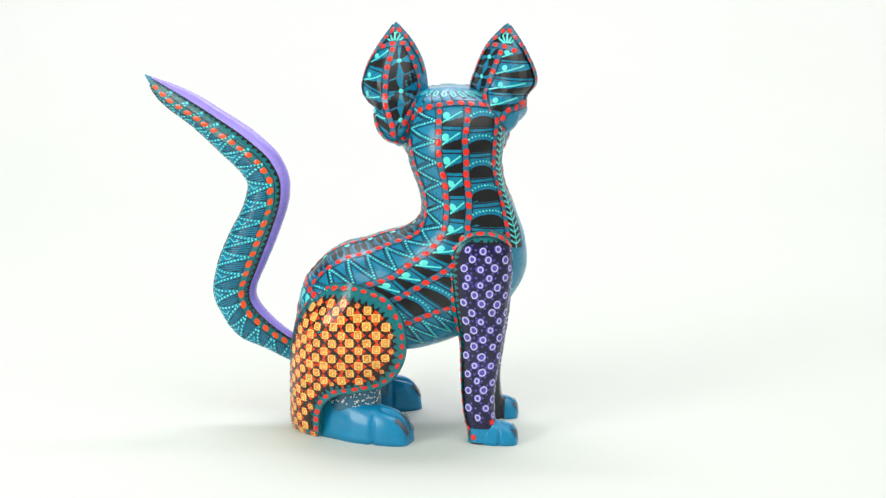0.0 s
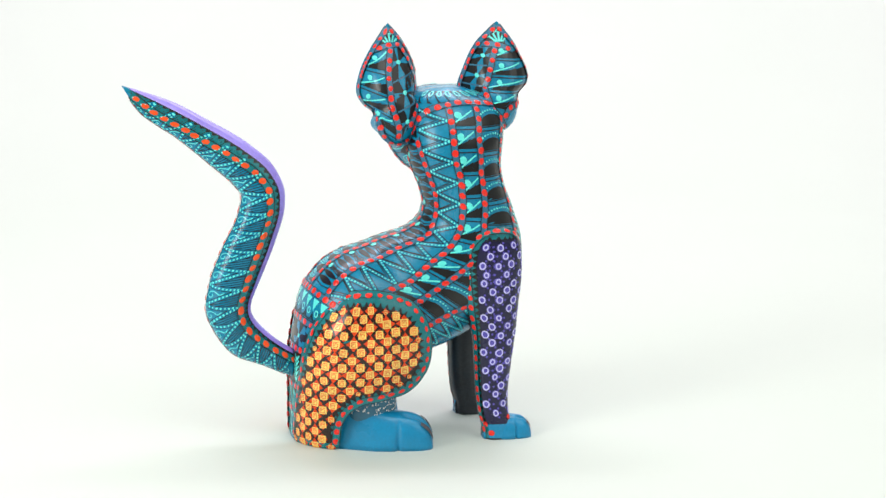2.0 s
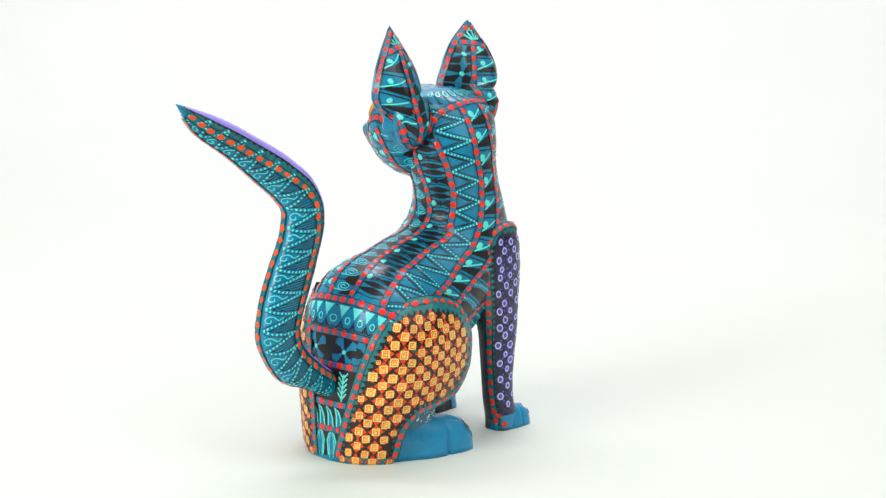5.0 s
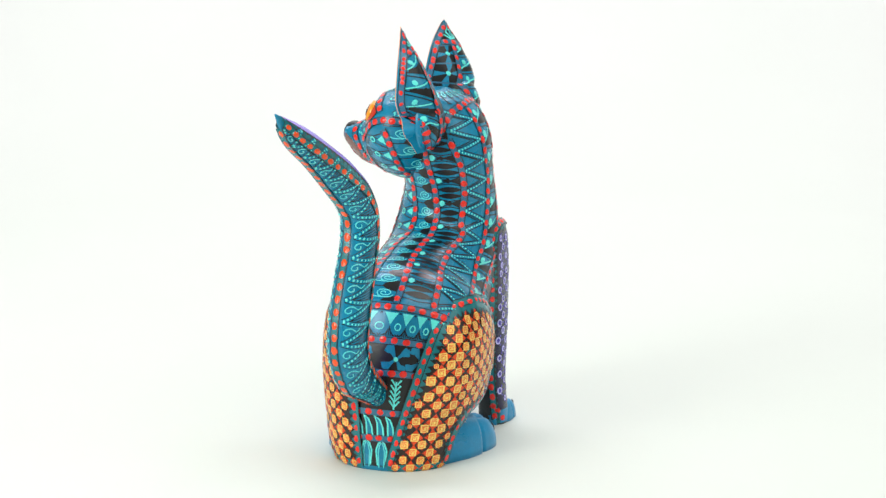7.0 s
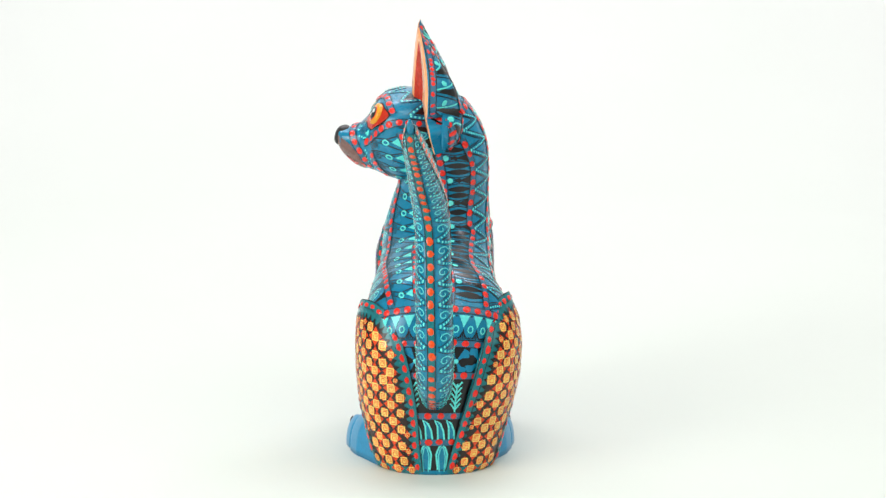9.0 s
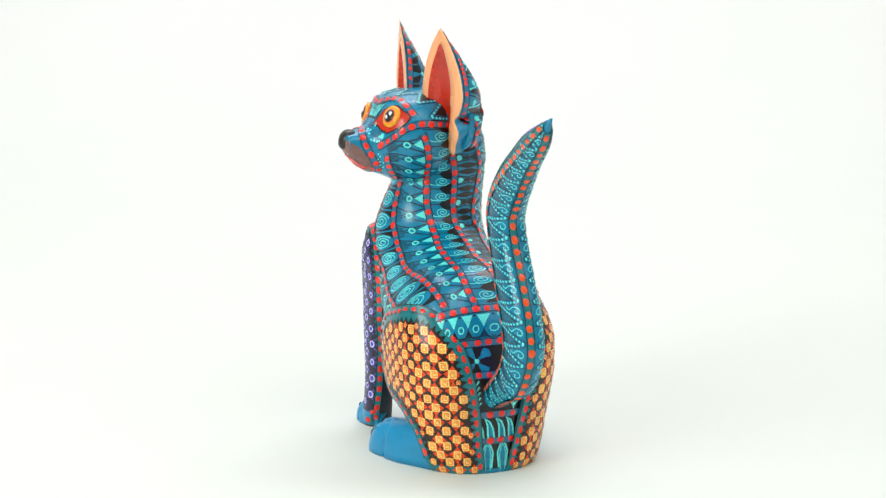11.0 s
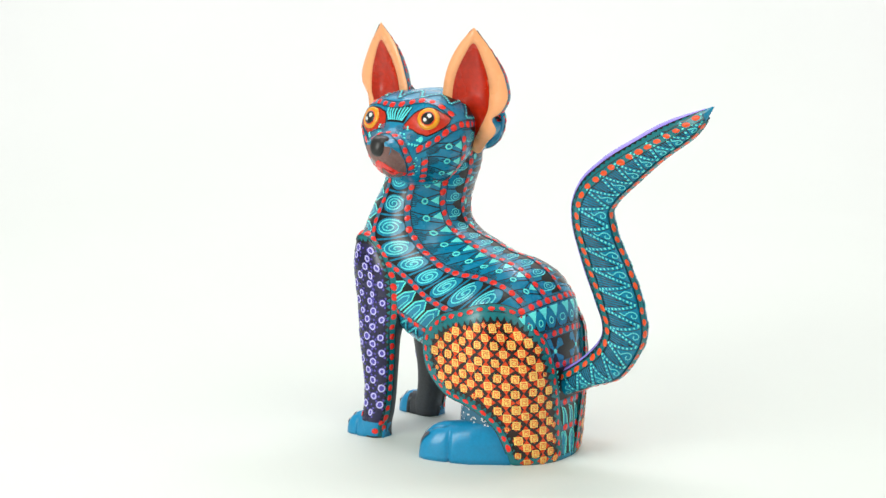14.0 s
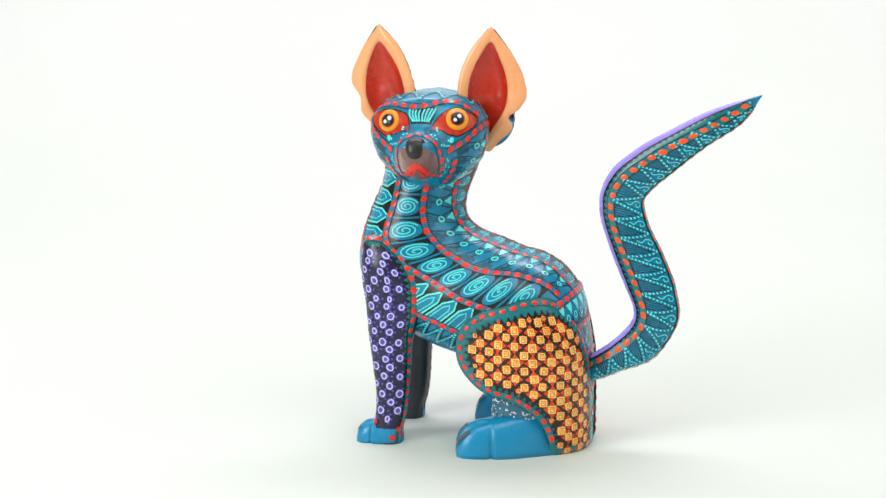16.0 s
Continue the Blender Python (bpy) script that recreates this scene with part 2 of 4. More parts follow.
# ears: a convex painted back, a flat peach rim and a hollow brick-red inside
def ring_spline(pts, n, corner=False):
    """A closed smooth outline through the points; with corner, the first one stays sharp."""
    pts = np.array(pts, float)
    if corner:
        ext = np.r_[pts, pts[:1]]
        d = np.r_[0, np.cumsum(np.linalg.norm(np.diff(ext, axis=0), axis=1))]
        return spline(d, ext, np.linspace(0, d[-1], n, endpoint=False))
    k = len(pts)
    ext = np.r_[pts[-3:], pts, pts[:3]]
    d = np.r_[0, np.cumsum(np.linalg.norm(np.diff(ext, axis=0), axis=1))]
    t = np.linspace(d[3], d[3 + k], n, endpoint=False)
    return spline(d, ext, t)


class Ear:
    def __init__(self, outline, centre, side, lobe):
        self.B, self.c, self.side, self.n = ring_spline(outline, 300, True), np.array(centre), side, 300
        self.lobe = lobe
        self.tip = self.B[:, 1].max()

    def rim(self, X, Z):
        d = (X - self.c[0]) * self.side
        out = np.clip(d, 0, 1)
        low = np.clip(0.188 - Z, 0, 1)
        flare = np.minimum(out, 0.006) * 0.36 + np.maximum(out - 0.006, 0) * 0.30
        return 0.0106 - (Z - 0.19) * 0.03 - flare * (1 - 0.7 * np.clip(low / 0.02, 0, 1)) + np.clip(-d, 0, 0.02) * 0.12 - low * 0.38

    def depth(self, Z):
        """How far the back stands behind the rim."""
        return 0.0228 * np.clip((self.tip - Z) / 0.041, 0, 1) ** 0.80 * (1 - 0.2 * np.clip((0.188 - Z) / 0.02, 0, 1)) * (0.88 if self.side > 0 else 1)

    def back(self, uv):
        """First coordinate 0 at the middle, 1 at the rim; the second degrees round the outline."""
        r, a = uv[:, 0], uv[:, 1]
        k = (a % 360) / 360 * self.n
        i = np.floor(k).astype(int) % self.n
        f = (k - np.floor(k))[:, None]
        b = self.B[i] * (1 - f) + self.B[(i + 1) % self.n] * f
        p = self.c + (b - self.c) * r[:, None]
        depth = self.depth(p[:, 1])
        bow = 1.9 + 3.0 * ((p - self.c)[:, 1] / np.maximum(np.linalg.norm(p - self.c, axis=1), 1e-6)) ** 2
        y = self.rim(p[:, 0], p[:, 1]) - 0.0002 - depth * np.clip(1 - r ** bow, 0, 1) ** 0.85
        return np.c_[p[:, 0], y, p[:, 1]]

    def flat(self, xz_):
        """The painted back above the point (x, z)."""
        d = xz_ - self.c
        ang = np.arctan2(d[:, 1], d[:, 0])
        bang = np.unwrap(np.arctan2(self.B[:, 1] - self.c[1], self.B[:, 0] - self.c[0]))
        if bang[-1] < bang[0]:
            bang, rad = bang[::-1], np.linalg.norm(self.B - self.c, axis=1)[::-1]
            idx = np.arange(self.n)[::-1]
        else:
            rad, idx = np.linalg.norm(self.B - self.c, axis=1), np.arange(self.n)
        ang = bang[0] + (ang - bang[0]) % (2 * math.pi)
        R = np.interp(ang, np.r_[bang, bang[0] + 2 * math.pi], np.r_[rad, rad[0]])
        r = np.linalg.norm(d, axis=1) / R
        x, y0, z, rx, ry, rz = self.lobe
        q = ((xz_[:, 0] - x) / rx) ** 2 + ((xz_[:, 1] - z) / rz) ** 2
        lobe = y0 - ry * np.sqrt(np.clip(1 - q, 0, 1))
        xz_ = np.where((q < 0.98)[:, None], xz_, self.c + d * np.minimum(1, 0.955 / np.maximum(r, 1e-6))[:, None])
        r = np.clip(r, 0, 0.995)
        depth = self.depth(xz_[:, 1])
        bow = 1.9 + 3.0 * (d[:, 1] / np.maximum(np.linalg.norm(d, axis=1), 1e-6)) ** 2
        y = self.rim(xz_[:, 0], xz_[:, 1]) - 0.0002 - depth * np.clip(1 - r ** bow, 0, 1) ** 0.85
        y = np.where(q < 1, np.minimum(y, lobe), y)
        return np.c_[xz_[:, 0], y, xz_[:, 1]]

    def both(self, uv):
        P = self.flat(uv)
        e = 5e-4
        dx = self.flat(uv + [e, 0]) - self.flat(uv - [e, 0])
        dz = self.flat(uv + [0, e]) - self.flat(uv - [0, e])
        N = unit(np.cross(dx, dz))
        N = N * np.where(N[:, 1:2] > 0, -1, 1)
        return P, N

    def build(self, inner):
        n = self.n
        a = np.arange(n) * 360 / n
        rows = []
        for r in (0.02, 0.15, 0.3, 0.45, 0.6, 0.72, 0.82, 0.9, 0.95, 0.98, 1.0):
            rows.append(self.back(np.c_[np.full(n, r), a]))
        V, F = grid(np.array(rows), True, True, False)
        # rounded root of the ear
        x, y0, z, rx, ry, rz = self.lobe
        t = np.linspace(0, 2 * math.pi, 48, endpoint=False)
        root = np.array([np.c_[x + rx * math.sin(e) * np.cos(t), np.full(48, y0 - (ry if e < 1.58 else 0.002) * math.cos(e)), z + rz * math.sin(e) * np.sin(t)] for e in np.linspace(0.04, 2.2, 22)])
        V2, F2 = grid(root, True, True, False)
        k = len(V)
        V = list(map(tuple, V)) + list(map(tuple, V2))
        F = [tuple(f) for f in F] + [tuple(i + k for i in f) for f in F2]
        ear = part("ear", mesh_of("ear", V, F), "blue", dog, "pointed ear with patterned back")
        B, I = self.B, ring_spline(inner, n)
        I = I[[int(np.argmin(np.linalg.norm(I - b, axis=1))) for b in B]]
        front = []
        for f, dip in ((1.0, -0.0002), (0.97, 0.0002), (0.5, 0.0), (0.02, -0.0002), (0, -0.0012)):
            p = I + (B - I) * f
            front.append(np.c_[p[:, 0], self.rim(p[:, 0], p[:, 1]) + dip, p[:, 1]])
        V, F = grid(np.array(front), True)
        part("ear_rim", mesh_of("ear_rim", V, F), "peach", ear, "flat peach-coloured rim")
        J = ring_spline(inner, n)
        ic = J.mean(0)
        cup = []
        for f, dip in ((1.0, -0.0004), (0.85, -0.0022), (0.65, -0.0042), (0.4, -0.0056), (0.15, -0.006)):
            p = ic + (J - ic) * f
            cup.append(np.c_[p[:, 0], self.rim(p[:, 0], p[:, 1]) + dip, p[:, 1]])
        V, F = grid(np.array(cup), True, False, True)
        part("inner_ear", mesh_of("inner_ear", V, F), "brick", ear, "hollow brick-red inside")
        return ear


EAR_A = Ear([(-0.0289, 0.2265), (-0.0397, 0.2122), (-0.0460, 0.1993), (-0.0474, 0.1882),
             (-0.0435, 0.1819), (-0.0382, 0.1773), (-0.0398, 0.1725), (-0.0325, 0.1640), (-0.0260, 0.1580), (-0.0195, 0.1640), (-0.0145, 0.1750), (-0.0115, 0.1850), (-0.0115, 0.1932), (-0.0145, 0.2065), (-0.0209, 0.2178)], (-0.0275, 0.187), -1, (-0.0268, -0.004, 0.1765, 0.0125, 0.0105, 0.0160))
ear_a = EAR_A.build([(-0.0170, 0.1850), (-0.0185, 0.2000), (-0.0235, 0.2110), (-0.0285, 0.2180), (-0.0340, 0.2080), (-0.0375, 0.1950), (-0.0370, 0.1850), (-0.0310, 0.1740), (-0.0240, 0.1660), (-0.019, 0.172)])
EAR_B = Ear([(0.0334, 0.2268), (0.0447, 0.2112), (0.0500, 0.1937), (0.0449, 0.1862),
             (0.0447, 0.1785), (0.0371, 0.1699), (0.0300, 0.1640), (0.0200, 0.172), (0.0135, 0.184), (0.0119, 0.1903), (0.0147, 0.2005), (0.0216, 0.2150)], (0.0310, 0.189), 1, (0.0300, -0.003, 0.1800, 0.0120, 0.0105, 0.0140))
ear_b = EAR_B.build([(0.0180, 0.1860), (0.0205, 0.1990), (0.0265, 0.2100), (0.0332, 0.2170), (0.0390, 0.2070), (0.0415, 0.1930), (0.0400, 0.1830), (0.0350, 0.1750), (0.0280, 0.1690), (0.021, 0.174)])


# tail: a bent round-backed horn with a flat inner face
def tl(ox, oz, ix, iz, yc, w):
    return ((ox + ix) / 2, yc, (oz + iz) / 2, (ox - ix) / 2, 0, (oz - iz) / 2, 0, -w, 0)


TAIL = Loft([
    tl(-0.0780, 0.0290, -0.0770, 0.0440, 0.0000, 0.0055),
    tl(-0.0866, 0.0332, -0.0848, 0.0480, 0.0000, 0.0064),
    tl(-0.1012, 0.0401, -0.0960, 0.0559, 0.0000, 0.0078),
    tl(-0.1208, 0.0499, -0.1072, 0.0688, 0.0000, 0.0090),
    tl(-0.1319, 0.0692, -0.1076, 0.0767, 0.0000, 0.0092),
    tl(-0.1306, 0.0856, -0.1023, 0.0893, 0.0003, 0.0090),
    tl(-0.1231, 0.1054, -0.0941, 0.1091, 0.0008, 0.0088),
    tl(-0.1137, 0.1251, -0.0883, 0.1303, 0.0013, 0.0087),
    tl(-0.1119, 0.1347, -0.0889, 0.1395, 0.0020, 0.0087),
    tl(-0.1160, 0.1410, -0.0937, 0.1498, 0.0030, 0.0085),
    tl(-0.1271, 0.1511, -0.1061, 0.1617, 0.0050, 0.0078),
    tl(-0.1448, 0.1662, -0.1281, 0.1754, 0.0080, 0.0064),
    tl(-0.1640, 0.1803, -0.1489, 0.1863, 0.0108, 0.0044),
    tl(-0.1736, 0.1943, -0.1729, 0.1946, 0.0121, 0.0006),
], power=2.3)
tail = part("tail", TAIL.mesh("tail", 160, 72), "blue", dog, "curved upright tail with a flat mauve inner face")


# haunches: raised thigh pads wrapped round the rump
class Haunch:
    def __init__(self, outline, centre, side, wide):
        self.B, self.c, self.side, self.wide = ring_spline(outline, 160), np.array(centre), side, wide
        t = np.linspace(0, math.pi / 2, 200)
        fx, fy = np.cos(t) ** 0.8, np.sin(t) ** 0.8
        self.fx, self.fy = fx, fy
        self.a = np.r_[0, np.cumsum(np.hypot(np.diff(fx) * 0.041, np.diff(fy) * 0.042))]

    def flat(self, uv):
        """First coordinate metres from the spine round the flank, second the height."""
        a, z = uv[:, 0], uv[:, 1]
        xr = np.interp(z, [-0.002, 0.0316, 0.0481, 0.0645, 0.0825, 0.0939], [-0.0863, -0.0861, -0.0856, -0.0828, -0.0740, -0.0640])
        w = np.interp(z, [-0.002, 0.0137, 0.0297, 0.0455, 0.061, 0.0735, 0.086, 0.095], self.wide)
        over = np.clip(a - self.a[-1], 0, 1)
        X = -0.045 + (xr + 0.045) * np.interp(a, self.a, self.fx) + over
        Y = w * np.interp(a, self.a, self.fy) * (1 - (130 if self.side < 0 else 95) * over ** 2)
        return np.c_[X, Y * self.side, z]

    def both(self, uv):
        r = self.rho(uv)
        P = self.flat(uv)
        e = 4e-4
        N = unit(np.cross(self.flat(uv + [e, 0]) - self.flat(uv - [e, 0]), self.flat(uv + [0, e]) - self.flat(uv - [0, e])))
        out = np.c_[P[:, 0] + 0.045, P[:, 1], 0 * P[:, 2]]
        N = N * np.where((N * out).sum(1, keepdims=True) < 0, -1, 1)
        k = np.clip((uv[:, 1] - 0.066) / 0.016, 0, 1) * np.clip((uv[:, 0] - 0.024) / 0.012, 0, 1) * np.clip((0.066 - uv[:, 0]) / 0.014, 0, 1)
        return P + N * (0.0011 - (0.0022 if self.side < 0 else 0.0004) * k - 0.0026 * (1 - np.sqrt(np.clip(1 - r ** 14, 0, 1))))[:, None], N

    def rho(self, uv):
        d = uv - self.c
        ang = np.arctan2(d[:, 1], d[:, 0])
        b = self.B - self.c
        ba = np.arctan2(b[:, 1], b[:, 0])
        o = np.argsort(ba)
        rad = np.linalg.norm(b, axis=1)[o]
        R = np.interp(ang, np.r_[ba[o] - 2 * math.pi, ba[o], ba[o] + 2 * math.pi], np.r_[rad, rad, rad])
        return np.clip(np.linalg.norm(d, axis=1) / R, 0, 1)

    def inset(self, k, d):
        """Points along the outline, moved in by d; k counts round from 0 to 1."""
        n = len(self.B)
        i = (np.asarray(k) * n) % n
        j = np.floor(i).astype(int)
        f = (i - j)[:, None]
        p = self.B[j] * (1 - f) + self.B[(j + 1) % n] * f
        t = unit(self.B[(j + 2) % n] - self.B[(j - 1) % n])
        nrm = np.c_[t[:, 1], -t[:, 0]]
        area = np.sum(self.B[:, 0] * np.roll(self.B[:, 1], -1) - np.roll(self.B[:, 0], -1) * self.B[:, 1])
        return p + nrm * (-np.sign(area)) * np.reshape(d, (-1, 1))

    def build(self):
        rows = []
        for r in (0.03, 0.15, 0.3, 0.45, 0.6, 0.72, 0.82, 0.88, 0.92, 0.95, 0.97, 0.985, 0.995, 1.0):
            P, N = self.both(self.c + (self.B - self.c) * r)
            rows.append(P)
        rows.append(P - N * 0.006)
        rows.append(P - N * 0.016)
        V, F = grid(np.array(rows), True, True, False)
        me = mesh_of("haunch", V, F)
        return part("haunch", me, "teal", dog, "raised thigh pad checkered in orange and black")


HAUNCH_R = Haunch([(0.0080, -0.002), (0.0105, 0.012), (0.0137, 0.0257), (0.0180, 0.0440), (0.0235, 0.0640), (0.0300, 0.0790), (0.0420, 0.0868), (0.0570, 0.0880),
                   (0.0727, 0.0862), (0.0865, 0.0805), (0.0938, 0.0708), (0.0970, 0.0565), (0.0948, 0.0432), (0.0862, 0.0322), (0.0700, 0.0270), (0.0550, 0.0232),
                   (0.0485, 0.0145), (0.0458, -0.002), (0.0330, -0.0021), (0.0200, -0.0021)], (0.0505, 0.05), -1, [0.0345, 0.0380, 0.0415, 0.0449, 0.0456, 0.0440, 0.0395, 0.0315])
HAUNCH_L = Haunch([(0.0085, -0.002), (0.0088, 0.012), (0.0091, 0.0257), (0.0112, 0.0440), (0.0165, 0.0650), (0.0245, 0.0790), (0.0370, 0.0848), (0.0530, 0.0848),
                   (0.0670, 0.0815), (0.0838, 0.0755), (0.0940, 0.0640), (0.0938, 0.0495), (0.0815, 0.0348), (0.0610, 0.0275), (0.0500, 0.0190),
                   (0.0440, 0.0038), (0.0425, -0.002), (0.0330, -0.0021), (0.0200, -0.0021)], (0.0470, 0.05), 1, [0.0345, 0.0374, 0.0395, 0.0409, 0.0412, 0.0406, 0.0384, 0.0330])
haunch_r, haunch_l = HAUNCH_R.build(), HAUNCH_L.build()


# front legs
def fl(bx, fx, z, yc, w):
    return ((bx + fx) / 2, yc, z, (bx - fx) / 2, 0, 0, 0, -w, 0)


def front_leg(side, dx):
    rows = [(0.0215, 0.0255, 0.1185, 0.0210, 0.003), (0.0120, 0.0325, 0.1160, 0.0213, 0.0090), (0.0045, 0.0375, 0.1095, 0.0212, 0.0116), (0.0015, 0.0395, 0.0977, 0.0215, 0.0124),
            (0.0022, 0.0393, 0.0880, 0.0222, 0.0120), (0.0062, 0.0372, 0.0724, 0.0238, 0.0104), (0.0114, 0.0354, 0.0566, 0.0252, 0.0088), (0.0125, 0.0330, 0.0405, 0.0260, 0.0079),
            (0.0134, 0.0310, 0.0245, 0.0266, 0.0074), (0.0150, 0.0316, 0.0116, 0.0270, 0.0076), (0.0168, 0.0330, 0.0050, 0.0270, 0.0080), (0.0172, 0.0335, -0.002, 0.0270, 0.0080)]
    if side < 0:
        rows[:5] = [(0.0310, 0.0345, 0.1150, 0.0185, 0.003), (0.0235, 0.0385, 0.1112, 0.0195, 0.0088), (0.0150, 0.0402, 0.1045, 0.0204, 0.0114), (0.0085, 0.0405, 0.0965, 0.0218, 0.0122), (0.0050, 0.0398, 0.0880, 0.0224, 0.0120)]
    leg = Loft([fl(b + dx, f + dx, z, -(y - (0.001 if side < 0 else 0.0006)) * side, w) for b, f, z, y, w in rows], power=2.6)
    ob = part("front_leg", leg.mesh("front_leg", 110, 64), "charcoal", dog, "straight front leg, purple outside and charcoal inside")
    return leg, ob


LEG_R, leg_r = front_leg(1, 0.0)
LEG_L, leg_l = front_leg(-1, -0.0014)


# paws with split toes and grey claws
def paw(name, x0, x1, yc, half, high, parent, toes, turn=0.0):
    """A carved foot from heel x0 to toe x1 on the ground; grooves part the toes."""
    nx, na = 60, 72
    rows = []
    for i in range(nx):
        f = i / (nx - 1)
        x = x0 + (x1 - x0) * f
        nosed = math.sqrt(max(0.0, 1 - max(0, (f - 0.72) / 0.28) ** 2.6))
        hz = high * (0.9 + 0.1 * math.sin(f * 3)) * (1.0 if f < 0.55 else 1 - 0.22 * (f - 0.55)) * (0.22 + 0.78 * nosed)
        if name == "hind_paw":
            hz *= 1 + 0.42 * max(0.0, 1 - f / 0.6) ** 1.3
        wy = half * (0.74 + 0.3 * math.sin(f * math.pi * 0.72)) * (0.5 + 0.5 * nosed) * (0.6 + 0.4 * min(1, f / 0.4))
        ring = []
        for j in range(na):
            a = 2 * math.pi * j / na
            cy, cz = math.cos(a), math.sin(a)
            y = wy * math.copysign(abs(cy) ** 0.85, cy)
            z = hz * (abs(cz) ** 0.78 if cz > 0 else 0)
            groove = 0
            if f > 0.66 and cz > -0.01:
                for k in range(1, toes):
                    g = -1 + 2 * k / toes
                    groove = max(groove, math.exp(-(((y / wy) - g) / 0.085) ** 2))
                groove *= min(1, (f - 0.66) / 0.10)
            z *= 1 - 0.36 * groove
            y *= 1 - 0.13 * math.exp(-((f - 0.64) / 0.022) ** 2) * max(0.0, 1 - max(0.0, cz) ** 2) - 0.05 * (f > 0.64)
            xx = x - 0.0035 * groove * max(0, (f - 0.8) / 0.2)
            ring.append((xx, y, z - 0.002))
        rows.append(ring)
    P = np.array(rows)
    c, s = math.cos(radians(turn)), math.sin(radians(turn))
    X, Y = P[..., 0] - x0, P[..., 1].copy()
    P[..., 0], P[..., 1] = x0 + X * c - Y * s, yc + X * s + Y * c
    ob = part(name, mesh_of(name, *grid(P, True, True, True)), "foot", parent, "plain blue foot with carved toes")
    if name == "front_paw":
        ob.data.materials.append(M["charcoal"])
        for f in ob.data.polygons:
            if (abs(yc) - abs(f.center.y)) > half * 0.25 and f.center.x < x0 + 0.72 * (x1 - x0):
                f.material_index = 1
    # claws
    for k in range(toes):
        g = -1 + (2 * k + 1) / toes
        V, F = [], []
        for i in range(7):
            for j in range(5):
                u, v = i / 6, j / 4 * 2 - 1
                f = 0.87 + 0.125 * u
                wy = half * (0.74 + 0.3 * math.sin(f * math.pi * 0.72)) * (0.5 + 0.5 * math.sqrt(max(0, 1 - ((f - 0.72) / 0.28) ** 2.6)))
                hz = high * (0.9 + 0.1 * math.sin(f * 3)) * (1 - 0.22 * (f - 0.55)) * (0.22 + 0.78 * math.sqrt(max(0, 1 - ((f - 0.72) / 0.28) ** 2.6)))
                y = wy * (g + 0.2 * v * (0.4 + 0.6 * u) * 2.2 / toes)
                z = hz * (1 - min(0.999, abs(y / wy)) ** 2.35) ** 0.39
                x, yy = x0 + (x1 - x0) * f + 0.0002 - x0, y
                V.append((x0 + x * c - yy * s, yc + x * s + yy * c, z - 0.0019 + 0.0007))
        F = [(i * 5 + j, i * 5 + 5 + j, i * 5 + 6 + j, i * 5 + 1 + j) for i in range(6) for j in range(4)]
        part("claw", mesh_of("claw", V, F), "claw", ob, "grey-painted claw")
    return ob


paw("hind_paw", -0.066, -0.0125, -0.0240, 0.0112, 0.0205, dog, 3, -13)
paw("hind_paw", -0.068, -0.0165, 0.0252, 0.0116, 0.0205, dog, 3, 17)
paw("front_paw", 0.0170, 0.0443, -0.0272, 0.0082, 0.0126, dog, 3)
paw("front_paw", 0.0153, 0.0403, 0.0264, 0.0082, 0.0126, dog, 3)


# ---------------------------------------------------------------- brush work
def curve(pts):
    """A painted line as degrees over metres along the limb."""
    xs, ys = np.array([p[0] for p in pts]), np.array([p[1] for p in pts], float)
    return lambda s: spline(xs, ys, np.asarray(s, float))


def arc_steps(pt, pts, step):
    """Points at even real spacing along a line in surface coordinates, with the turn of the line."""
    pts = np.array(pts, float)
    d = np.linspace(0, len(pts) - 1, 40 * len(pts))
    uv = spline(np.arange(len(pts)), pts, d) if len(pts) > 2 else pts[0] + (pts[1] - pts[0]) * (d / (len(pts) - 1))[:, None]
    P, _ = pt.surf(uv)
    L = np.r_[0, np.cumsum(np.linalg.norm(np.diff(P, axis=0), axis=1))]
    n = max(2, int(round(L[-1] / step)))
    k = (np.arange(n) + 0.5) / n * L[-1]
    return np.c_[np.interp(k, L, uv[:, 0]), np.interp(k, L, uv[:, 1])], uv


def dotted(pt, pts, mat="red", step=0.0058, r=0.00168, width=0.0033, back="slate", edge=True):
    """A slate stripe with dark edges and a row of thick paint dots."""
    at, uv = arc_steps(pt, pts, step)
    thin = uv[:: max(1, len(uv) // max(30, 3 * len(at)))]
    thin = np.r_[thin, uv[-1:]]
    if edge:
        pt.line(thin, width + 0.0009, "black", 3)
    pt.line(thin, width, back, 4)
    for k, c in enumerate(at):
        a, b = uv[max(0, int(len(uv) * (k + 0.3) / len(at)))], uv[min(len(uv) - 1, int(len(uv) * (k + 0.7) / len(at)))]
        su, sv = pt.scale(c)
        turn = math.atan2((b[1] - a[1]) * sv, (b[0] - a[0]) * su)
        pt.round(c + np.random.normal(0, 1, 2) * [0.0002 / max(su, 0.2), 0.0002 / max(sv, 1e-5)], r * random.uniform(0.9, 1.1), mat, 5, 10, 0.00028, random.uniform(1.0, 1.25), turn)


def beads(pt, pts, mat="aqua", step=0.0019, r=0.00058, layer=4):
    for c in arc_steps(pt, pts, step)[0]:
        pt.round(c, r * random.uniform(0.85, 1.15), mat, layer, 6, 0.0002)


